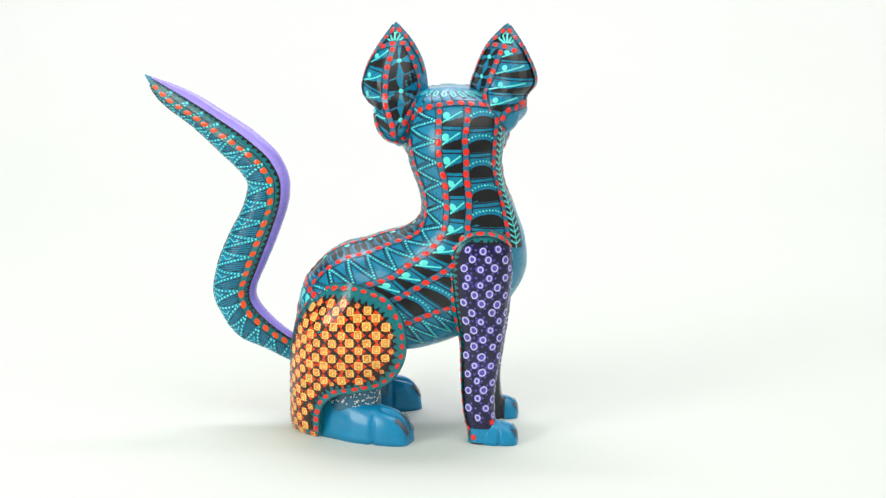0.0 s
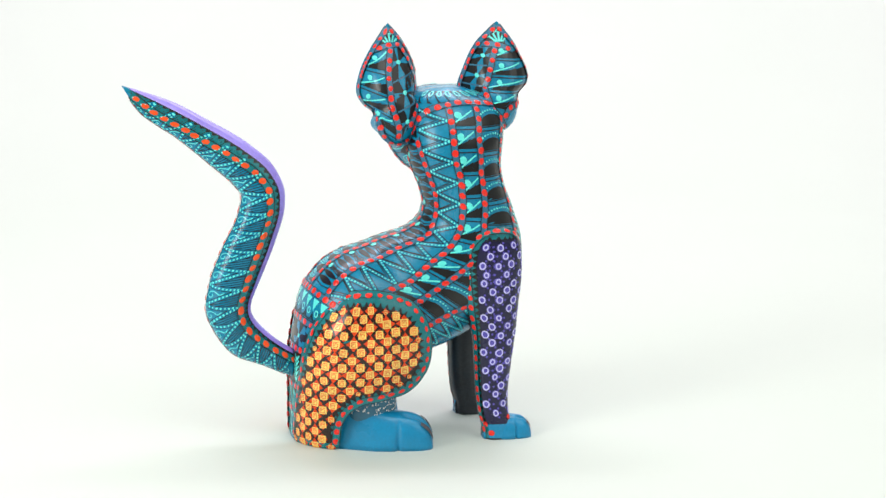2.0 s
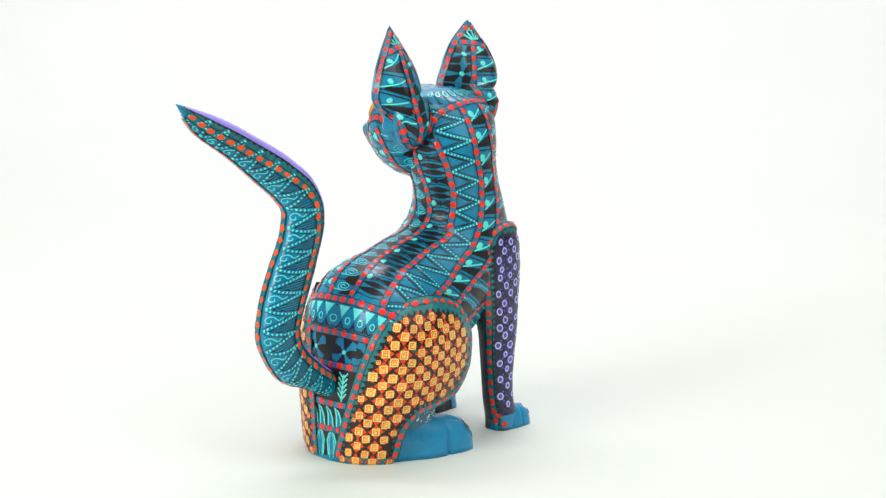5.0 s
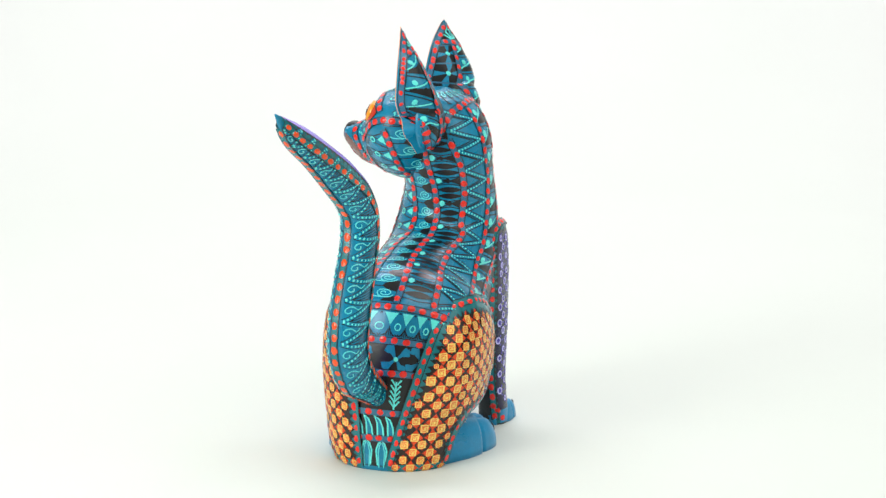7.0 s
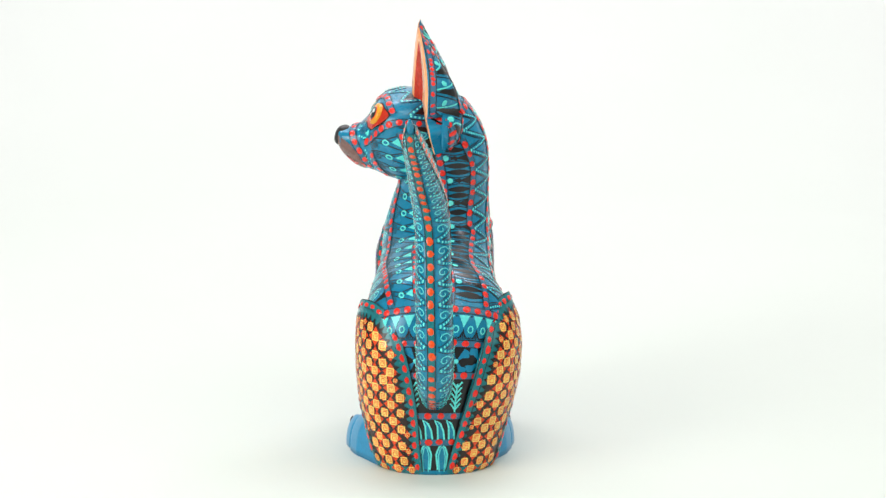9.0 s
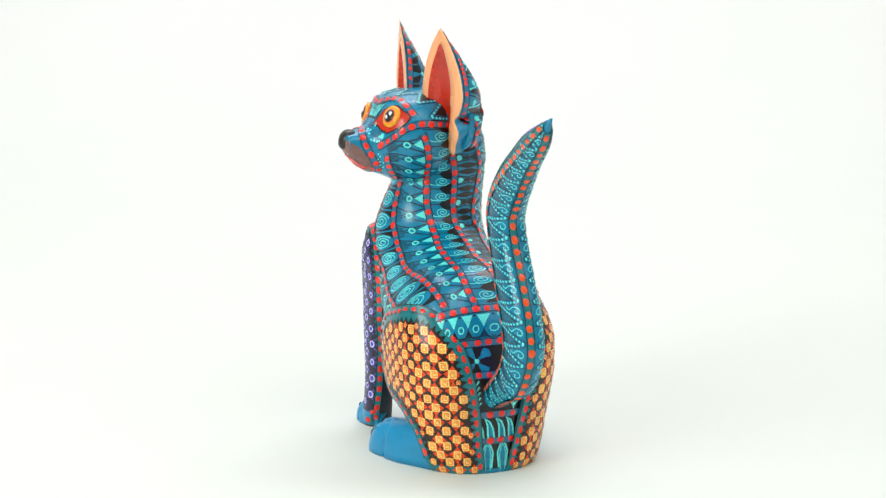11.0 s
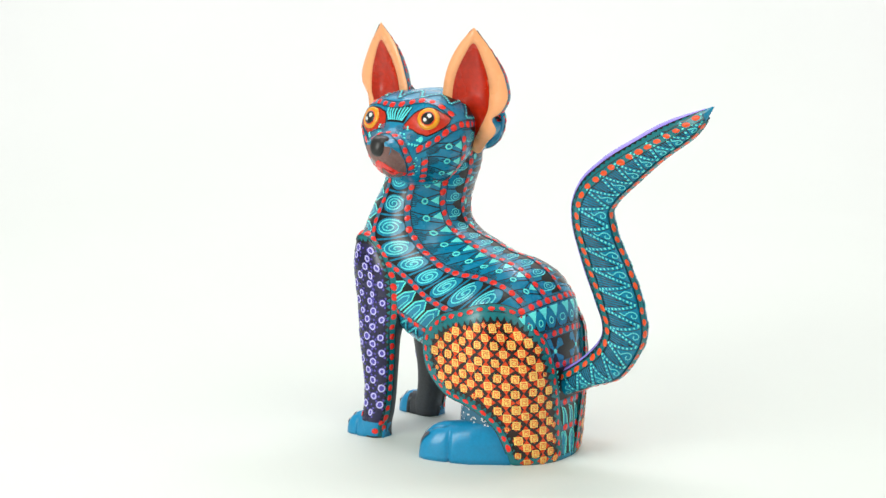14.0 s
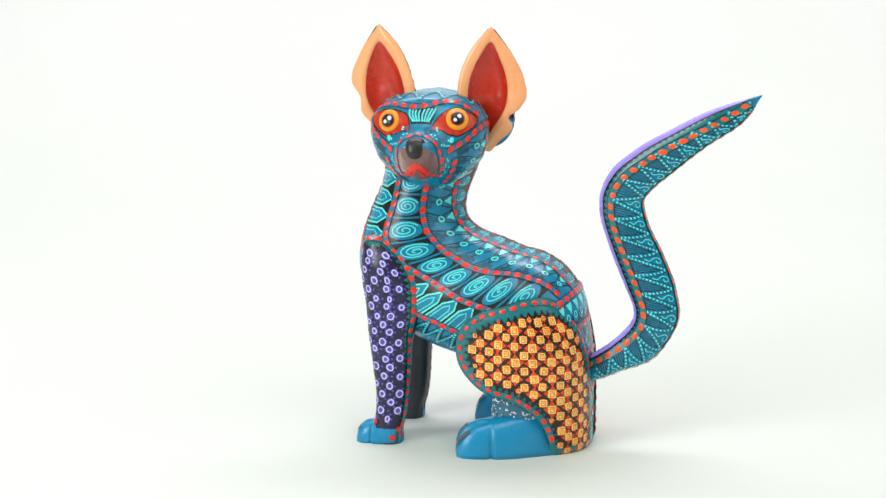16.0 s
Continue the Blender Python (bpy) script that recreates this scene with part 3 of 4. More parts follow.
def cells(pt, fa, fb, s0, s1, length):
    """Cuts the band between two painted lines into equal cells; each is a map from the unit square."""
    s = np.linspace(s0, s1, 200)
    P, _ = pt.surf(np.c_[s, (fa(s) + fb(s)) / 2])
    L = np.r_[0, np.cumsum(np.linalg.norm(np.diff(P, axis=0), axis=1))]
    n = max(1, int(round(L[-1] / length)))
    cut = np.interp(np.linspace(0, L[-1], n + 1), L, s)
    out = []
    for k in range(n):
        def place(a, b, u=cut[k], v=cut[k + 1]):
            q = u + (v - u) * a
            return (float(q), float(fa(q) * (1 - b) + fb(q) * b))
        out.append(place)
    return out


def dense(pts, k=4):
    out = []
    for i in range(len(pts)):
        a, b = np.array(pts[i]), np.array(pts[(i + 1) % len(pts)])
        out += [tuple(a + (b - a) * j / k) for j in range(k)]
    return out


def poly(pt, cell, pts, mat, layer=1, k=4, rings=3):
    pt.fan([cell(*p) for p in dense(pts, k)], mat, layer, rings)


def stroke(pt, cell, pts, width, mat, layer=2, k=6, closed=False):
    pts = list(pts) + ([pts[0]] if closed else [])
    fine = []
    for a, b in zip(pts[:-1], pts[1:]):
        fine += [tuple(np.array(a) + (np.array(b) - np.array(a)) * j / k) for j in range(k)]
    fine.append(pts[-1])
    pt.line([cell(*p) for p in fine], width, mat, layer)


def oval(c, ra, rb, n=14, a0=0.0):
    return [(c[0] + ra * math.cos(a0 + 2 * math.pi * k / n), c[1] + rb * math.sin(a0 + 2 * math.pi * k / n)) for k in range(n)]


def coil(c, ra, rb, turns=2.2, n=26, a0=0.0, inner=0.12):
    out = []
    for k in range(n + 1):
        f = k / n
        g = inner + (1 - inner) * f
        a = a0 + turns * 2 * math.pi * f
        out.append((c[0] + ra * g * math.cos(a), c[1] + rb * g * math.sin(a)))
    return out


def field(pt, fa, fb, s0, s1, mat, layer=0, n=80, m=10):
    s = np.linspace(s0, s1, n)
    uv = [(float(q), float(fa(q) + (fb(q) - fa(q)) * j / m)) for q in s for j in range(m + 1)]
    pt.put(mat, uv, [pt.LIFT[layer]] * len(uv), [(i * (m + 1) + j, (i + 1) * (m + 1) + j, (i + 1) * (m + 1) + j + 1, i * (m + 1) + j + 1) for i in range(n - 1) for j in range(m)])


def flat_line(v):
    return lambda s: np.asarray(s, float) * 0 + v


# --- bands on the trunk
def zigzag(pt, fa, fb, s0, s1, length):
    for k, c in enumerate(cells(pt, fa, fb, s0, s1, length)):
        for z in (((0, 0.08), (0.5, 0.92)), ((0.5, 0.92), (1, 0.08))):
            stroke(pt, c, z, 0.0027, "black", 1)
            stroke(pt, c, z, 0.0018, "blue", 2)
            beads(pt, [c(*z[0]), c(*[(z[0][i] + z[1][i]) / 2 for i in (0, 1)]), c(*z[1])])
        stroke(pt, c, [(0.12, 0.0), (0.5, 0.62), (0.88, 0.0)], 0.0005, "black", 1)


def spindles(pt, fa, fb, s0, s1, length):
    for c in cells(pt, fa, fb, s0, s1, length):
        for mid, half in ((0.36, 0.125), (0.64, 0.125)):
            up_ = [(mid - half * math.sin(math.pi * q), 0.05 + 0.9 * q) for q in np.linspace(0, 1, 9)]
            dn = [(mid + half * math.sin(math.pi * q), 0.05 + 0.9 * q) for q in np.linspace(1, 0, 9)]
            pt.fan([c(*p) for p in up_ + dn[1:-1]], "black", 1, 3)
        for q in (0.2, 0.8):
            stroke(pt, c, [(q, 0.03), (q + (0.08 if q < 0.5 else -0.08) * -1, 0.5), (q, 0.97)], 0.0005, "black", 1)
        poly(pt, c, [(-0.16, 0.98), (0.16, 0.98), (0.0, 0.52)], "black", 1)
        poly(pt, c, [(-0.10, 0.5), (0.0, 0.28), (0.10, 0.5), (0.0, 0.62)], "black", 1)
        stroke(pt, c, [(-0.2, 0.02), (0.18, 0.98)], 0.0005, "black", 1)
        stroke(pt, c, [(0.2, 0.02), (-0.18, 0.98)], 0.0005, "black", 1)
        pt.round(c(0.0, 0.2), 0.0017, "aqua", 3, 10, 0.0002)


def step_cell(pt, c, dot=0.0021, line=0.0009):
    """A turquoise spot and slanting stroke over a jagged black stair, closed by a plain bar."""
    n = 5
    for k in range(n):
        b0, b1 = 0.14 + 0.85 * k / n, 0.14 + 0.85 * (k + 1) / n
        top = 0.66 - 0.072 * k
        pt.patch([c(top, b0), c(0.80, b0), c(0.80, b1), c(top - 0.13 + 0.04 * (k % 2), b1)], "black", 1, 3, 2)
    stroke(pt, c, [(0.70, 0.05), (0.42, 0.40), (0.10, 0.80)], line, "aqua", 3)
    for a in (0.80, 0.985):
        stroke(pt, c, [(a, 0.0), (a, 1.0)], 0.0006, "black", 2)
    pt.round(c(0.30, 0.27), dot, "aqua", 3, 12, 0.0002)


def steps(pt, fa, fb, s0, s1, length):
    for c in cells(pt, fa, fb, s0, s1, length):
        step_cell(pt, c)


def domes(pt, fa, fb, s0, s1, length):
    for c in cells(pt, fa, fb, s0, s1, length):
        arch = [(0.78, 0.05), (0.55, 0.06), (0.38, 0.18), (0.30, 0.34), (0.28, 0.5), (0.30, 0.66), (0.38, 0.82), (0.55, 0.94), (0.78, 0.95)]
        poly(pt, c, arch, "black", 1, 4)
        beads(pt, [c(0.30, 0.07), c(0.16, 0.27), c(0.12, 0.5), c(0.16, 0.73), c(0.30, 0.93)], step=0.0020, r=0.0006)
        for a in (0.82, 0.985):
            stroke(pt, c, [(a, 0.0), (a, 1.0)], 0.0006, "black", 2)


def snails(pt, fa, fb, s0, s1, length):
    for c in cells(pt, fa, fb, s0, s1, length):
        poly(pt, c, [(0.0, 1.0), (0.0, 0.45), (0.3, 0.62), (0.42, 1.0)], "black", 1)
        poly(pt, c, [(1.0, 1.0), (1.0, 0.45), (0.75, 0.62), (0.62, 1.0)], "black", 1)
        pt.line([c(*p) for p in coil((0.5, 0.55), 0.3, 0.27, 2.0, 24, 1.2)], 0.0006, "cyan", 3)
        stroke(pt, c, [(0.78, 0.5), (0.74, 0.2), (0.62, 0.05)], 0.0006, "cyan", 3)
        stroke(pt, c, [(0.0, 0.0), (0.05, 0.5), (0.0, 1.0)], 0.0005, "black", 2)


def kites(pt, fa, fb, s0, s1, length):
    for c in cells(pt, fa, fb, s0, s1, length):
        poly(pt, c, [(0.08, 0.03), (0.78, 0.03), (0.46, 0.36)], "aqua", 2)
        stroke(pt, c, oval((0.5, 0.52), 0.15, 0.075, 12), 0.0009, "aqua", 3, 1, True)
        for k in range(6):
            q = k / 5
            stroke(pt, c, [(0.14 + 0.72 * q, 0.97), (0.32 + 0.46 * q, 0.72 + 0.06 * abs(q - 0.5))], 0.00036, "black", 1, 3)
        stroke(pt, c, [(0, 0.0), (0.5, 0.75), (1, 0.0)], 0.0006, "black", 1)
        stroke(pt, c, [(0, 1.0), (0.45, 0.3)], 0.0006, "black", 1)


def shells(pt, fa, fb, s0, s1, length):
    field(pt, fa, fb, s0, s1, "black")
    for c in cells(pt, fa, fb, s0, s1, length):
        pt.fan([c(*p) for p in oval((0.5, 0.5), 0.4, 0.43, 20)], "blue", 1, 4)
        pt.line([c(*p) for p in coil((0.5, 0.5), 0.34, 0.37, 2.6, 44, 0.5)], 0.0008, "cyan", 3)
        stroke(pt, c, [(0.97, 0.05), (1.0, 0.5), (0.97, 0.95)], 0.0010, "blue", 1)


def crystals(pt, fa, fb, s0, s1, length):
    field(pt, fa, fb, s0, s1, "black")
    for c in cells(pt, fa, fb, s0, s1, length):
        out = [(0.08, 0.98), (0.08, 0.32), (0.45, 0.06), (0.86, 0.36), (0.86, 0.98)]
        poly(pt, c, out, "blue", 1)
        stroke(pt, c, out, 0.0009, "aqua", 3)
        stroke(pt, c, [(0.27, 0.98), (0.27, 0.42), (0.45, 0.28), (0.66, 0.44), (0.66, 0.98)], 0.0006, "cyan", 3)


def feathers(pt, fa, fb, s0, s1, length):
    field(pt, fa, fb, s0, s1, "black")
    for c in cells(pt, fa, fb, s0, s1, length):
        for q in (0.1, 0.35, 0.6, 0.85):
            stroke(pt, c, [(q, 0.5), (q - 0.18, 0.15)], 0.0010, "cyan", 3)
            stroke(pt, c, [(q, 0.5), (q - 0.18, 0.85)], 0.0010, "cyan", 3)
        stroke(pt, c, [(0, 0.5), (1, 0.5)], 0.0008, "aqua", 3)


def paint_trunk():
    pt = Painter(TRUNK.both)
    l1 = [(0.029, 25), (0.0354, 30), (0.0444, 37), (0.0573, 36), (0.0688, 33), (0.0807, 33), (0.0873, 38), (0.0958, 37), (0.1118, 36), (0.1383, 35), (0.1595, 37), (0.1640, 39)]
    l2 = [(0.0125, 72), (0.0258, 74), (0.0363, 76), (0.0483, 79), (0.0597, 74), (0.0698, 69), (0.0798, 66), (0.0912, 65), (0.1018, 66), (0.1137, 67), (0.1266, 69), (0.1381, 70), (0.155, 72)]
    l3 = [(0.0115, 108), (0.0272, 105), (0.042, 109), (0.0583, 104), (0.0721, 95), (0.0784, 92), (0.1041, 90), (0.1137, 88), (0.1252, 87), (0.1395, 89), (0.155, 90)]
    l4 = [(0.0125, 149), (0.0282, 146), (0.043, 149), (0.0573, 152), (0.0664, 147), (0.075, 141), (0.09, 134), (0.105, 126), (0.1199, 119), (0.1276, 114), (0.1376, 111), (0.15, 112)]
    m0 = [(0.022, -12), (0.0325, -10), (0.0468, -4), (0.0631, 0), (0.0803, 5), (0.1128, 9), (0.1548, 8), (0.1638, 7)]
    m1 = [(0.0268, -28), (0.0363, -34), (0.0487, -38), (0.0616, -33), (0.0755, -24), (0.0884, -20), (0.1075, -21), (0.1302, -17), (0.1491, -14), (0.1595, -12), (0.1640, -10)]
    m2 = [(0.0416, -77), (0.0564, -77), (0.0674, -72), (0.0774, -66), (0.0893, -61), (0.1003, -60), (0.1151, -58), (0.1331, -49), (0.1505, -42), (0.1635, -34)]
    m3 = [(0.045, -118), (0.0578, -116), (0.0669, -111), (0.0817, -109), (0.093, -100), (0.1056, -91), (0.1209, -86), (0.1448, -85), (0.155, -84)]
    m4 = [(0.0450, -172), (0.0578, -168), (0.08, -152), (0.1, -135), (0.1233, -121), (0.1304, -116), (0.139, -114), (0.1462, -113), (0.155, -112)]
    L1, L2, L3, L4, N0, N1, N2, N3, N4 = [curve(p) for p in (l1, l2, l3, l4, m0, m1, m2, m3, m4)]
    spindles(pt, N0, L1, 0.026, 0.1635, 0.0142)
    zigzag(pt, L1, L2, 0.014, 0.1630, 0.0120)
    steps(pt, L2, L3, 0.013, 0.155, 0.0128)
    domes(pt, L3, L4, 0.013, 0.152, 0.0135)
    feathers(pt, L4, lambda s: L4(s) + 26, 0.014, 0.085, 0.014)
    zigzag(pt, L4, lambda s: L4(s) + 34, 0.100, 0.150, 0.0085)
    snails(pt, N1, N0, 0.030, 0.1635, 0.0092)
    kites(pt, N1, N2, 0.040, 0.1630, 0.0098)
    shells(pt, N2, N3, 0.046, 0.160, 0.0128)
    crystals(pt, N3, N4, 0.047, 0.155, 0.0108)
    zigzag(pt, N4, lambda s: N4(s) - 30, 0.10, 0.152, 0.0085)
    for p in (l1, l2, l3, l4, m0, m1, m2, m3, m4):
        dotted(pt, p)
    # crown: a hatched band of small lozenges under the ears
    dotted(pt, [(0.0263, 15), (0.0172, 32), (0.0118, 61), (0.0098, 105), (0.0125, 150), (0.0165, 170)])
    for deg in range(28, 170, 17):
        for j in range(4):
            pt.line([(0.0058 + 0.0012 * j, deg - 8 + j * 1.8), (0.0104, deg - 1 + j * 1.8)], 0.0006, "black", 1)
        pt.line([(0.0036, deg - 8.5), (0.0075, deg), (0.0036, deg + 8.5)], 0.0007, "black", 1)
        ring = [(0.0052 + 0.0015 * math.cos(q), deg + 4.2 * math.sin(q)) for q in np.linspace(0, 2 * math.pi, 9)]
        pt.line(ring, 0.0008, "cyan", 3)
    # rump: panels between crossing dotted rows
    for s, w in ((0.1651, 56), (0.1760, 50), (0.1887, 40), (0.2067, 24), (0.2194, 22)):
        dotted(pt, [(s, -w), (s, -w / 2), (s, 0), (s, w / 2), (s, w)], step=0.0062)
    for deg in range(-54, 56, 12):
        a, b = 0.1668, 0.1744
        pt.fan([(a, deg - 4.5), (a, deg), (a, deg + 4.5), (a + 0.002, deg + 2.2), (a + 0.0040, deg), (a + 0.002, deg - 2.2)], "aqua", 2, 2)
        pt.line([(a + 0.0045 + 0.0011 * math.cos(q), deg + 6 + 2.2 * math.sin(q)) for q in np.linspace(0, 2 * math.pi, 10)], 0.0007, "aqua", 3)
        for j in range(7):
            pt.line([(b, deg - 5 + 10 * j / 6), (b - 0.0032 + 0.0008 * abs(j - 3), deg - 2 + 4 * j / 6)], 0.0005, "black", 1)
        pt.line([(a, deg - 6), (b, deg + 6)], 0.0005, "black", 1)
        pt.line([(a, deg + 6), (b, deg - 6)], 0.0005, "black", 1)
    field(pt, flat_line(-50), flat_line(50), 0.1773, 0.1873, "black", 0, 8, 20)
    field(pt, flat_line(-42), flat_line(42), 0.1900, 0.2054, "black", 0, 8, 20)
    field(pt, flat_line(-30), flat_line(30), 0.2077, 0.2184, "black", 0, 8, 20)
    field(pt, flat_line(-30), flat_line(30), 0.2203, 0.2335, "black", 0, 8, 20)
    for deg in (-33, -13, 15, 37):
        c = (0.1826, deg)
        for q in range(4):
            a = q * math.pi / 2 + math.pi / 4
            tri = [(0, 0)] + [(ln * math.cos(a + d), ln * math.sin(a + d)) for d, ln in ((-0.5, 0.0076), (-0.1, 0.0084), (0.22, 0.0074))]
            pt.fan(pt.local(c, tri), "blue", 1, 2)
        pt.round(c, 0.0013, "aqua", 3, 8, 0.0002)
    for deg in (-18, 18):
        for j in range(5):
            c = (0.1920 + 0.0024 * j, deg)
            for sd in (-1, 1):
                pt.line(pt.local(c, [(0.0024, 0), (-0.001, 0.0026 * sd)]), 0.0009, "aqua", 3)
        pt.line([(0.1920, deg), (0.2048, deg)], 0.0009, "aqua", 3)
    for j in range(4):
        deg = -18 + 10.5 * j
        horn = [(0.2180, deg), (0.2116, deg - 0.5), (0.2083, deg - 3), (0.2101, deg + 2), (0.2137, deg + 5), (0.2180, deg + 6)]
        pt.fan(horn, "blue", 1, 2)
        pt.line(horn, 0.0009, "aqua", 3)
    for j in range(2):
        deg = -15 + 15 * j
        leaf = [(0.2330, deg + 3), (0.2253, deg + 1.5), (0.2218, deg + 4), (0.2205, deg + 7), (0.2218, deg + 10), (0.2253, deg + 12.5), (0.2330, deg + 11)]
        pt.fan(leaf, "blue", 1, 2)
        pt.line(leaf, 0.0009, "aqua", 3)
        pt.line([(a + 0.001, deg + 7 + (d - deg - 7) * 0.6) for a, d in leaf], 0.0006, "cyan", 3)
    pt.finish(body)


paint_trunk()


# --- thigh pads
def paint_haunch(h, ob):
    pt = Painter(h.both)
    pt.dv = 5e-4
    edge = np.linspace(0, 1, 161)
    keep = [k for k in edge if not (h.inset([k], 0)[0][1] < -0.0015)]
    pts = h.inset(np.array(keep), 0.0021)
    pts = pts[pts[:, 1] > -0.0005]
    gap = int(np.argmax(np.linalg.norm(np.diff(np.r_[pts, pts[:1]], axis=0), axis=1))) + 1
    pts = np.r_[pts[gap:], pts[:gap]]
    rim = np.interp(h.inset(edge, 0)[:, 1], [0.0, 0.03, 0.06, 0.085], [0.0052, 0.0060, 0.0075, 0.0088])
    inner = h.inset(edge, rim)
    foot_ = h.inset(edge, 0)[:, 1] < -0.0012
    inner[foot_, 1] = -0.002
    inner[:, 1] = np.maximum(inner[:, 1], -0.002)
    # dark field inside the border
    core = h.c + [-0.012, -0.004]
    pt.fan(inner[:-1], "umber", 0, 10, 0, core)
    ridge = np.array(pts)[:: 4]
    dotted(pt, ridge, step=0.0058, r=0.00172, width=0.0037, back="teal")
    # toothed rim
    P = h.flat(h.inset(edge, 0.0070))
    L = np.r_[0, np.cumsum(np.linalg.norm(np.diff(P, axis=0), axis=1))]
    m = int(L[-1] / 0.0036)
    for k in range(m):
        if h.inset([(k + 0.5) / m], 0)[0][1] < 0.0:
            continue
        q = np.interp([(k + 0.1) / m * L[-1], (k + 0.5) / m * L[-1], (k + 0.9) / m * L[-1]], L, edge)
        deep = np.interp(q[1], edge, rim)
        a, c = h.inset(q[:1], deep + 0.0002)[0], h.inset(q[2:], deep + 0.0002)[0]
        b = h.inset(q[1:2], deep - 0.0026)[0]
        pt.fan([a, (a + b) / 2, b, (b + c) / 2, c], "black", 2, 2)
    # checks: amber squares with a coil, rust points between them
    def inside(p):
        poly_ = inner[:-1]
        hit = False
        for i in range(len(poly_)):
            x0, z0 = poly_[i]
            x1, z1 = poly_[i - 1]
            if (z0 > p[1]) != (z1 > p[1]) and p[0] < (x1 - x0) * (p[1] - z0) / (z1 - z0) + x0:
                hit = not hit
        return hit
    for i in range(0, 24):
        for j in range(-2, 24):
            c = np.array([0.004 + i * 0.0048, j * 0.0043 + 0.0007 * math.sin(i * 0.5)])
            small = 1.0
            if inside(c):
                if not (inside(c + [0.0011, 0]) and inside(c - [0.0011, 0]) and inside(c + [0, 0.0011])):
                    small = 0.75
            elif c[1] > -0.002 and inside(c + unit((h.c - c)[None])[0] * 0.0014):
                c, small = c + unit((h.c - c)[None])[0] * 0.0022, 0.5
            else:
                continue
            c = c + np.random.normal(0, 0.00024, 2)
            t = random.uniform(-0.11, 0.11)
            if (i + j) % 2 == 0:
                r = 0.00218 * small * random.uniform(0.92, 1.08)
                sq = [(r * 1.36 * math.cos(t + a + random.uniform(-0.07, 0.07)), r * 1.36 * math.sin(t + a)) for a in (0.78, 2.36, 3.93, 5.5)]
                pt.fan(dense([tuple(c + p) for p in sq], 3), "amber", 3, 2)
                for a in range(4):
                    d = a * math.pi / 2 + t
                    reach, w_ = (2.05, 0.86) if j % 2 == 0 else (1.35, 0.66)
                    tri = [(r * 0.9, -r * w_), (r * reach, 0), (r * 0.9, r * w_)]
                    tri = [(x * math.cos(d) - y * math.sin(d), x * math.sin(d) + y * math.cos(d)) for x, y in tri]
                    pt.fan([tuple(c + p) for p in tri], "rust", 2, 1)
                co = [(r * 0.82 * g * math.cos(a_), r * 0.82 * g * math.sin(a_)) for g, a_ in ((1, 0.8), (1, 2.36), (1, 3.9), (0.95, 5.3), (0.6, 6.6), (0.5, 8.6), (0.4, 10.2))]
                pt.line([tuple(c + p) for p in co], 0.00042, "rust", 4)
    pt.finish(ob)


paint_haunch(HAUNCH_R, haunch_r)
paint_haunch(HAUNCH_L, haunch_l)


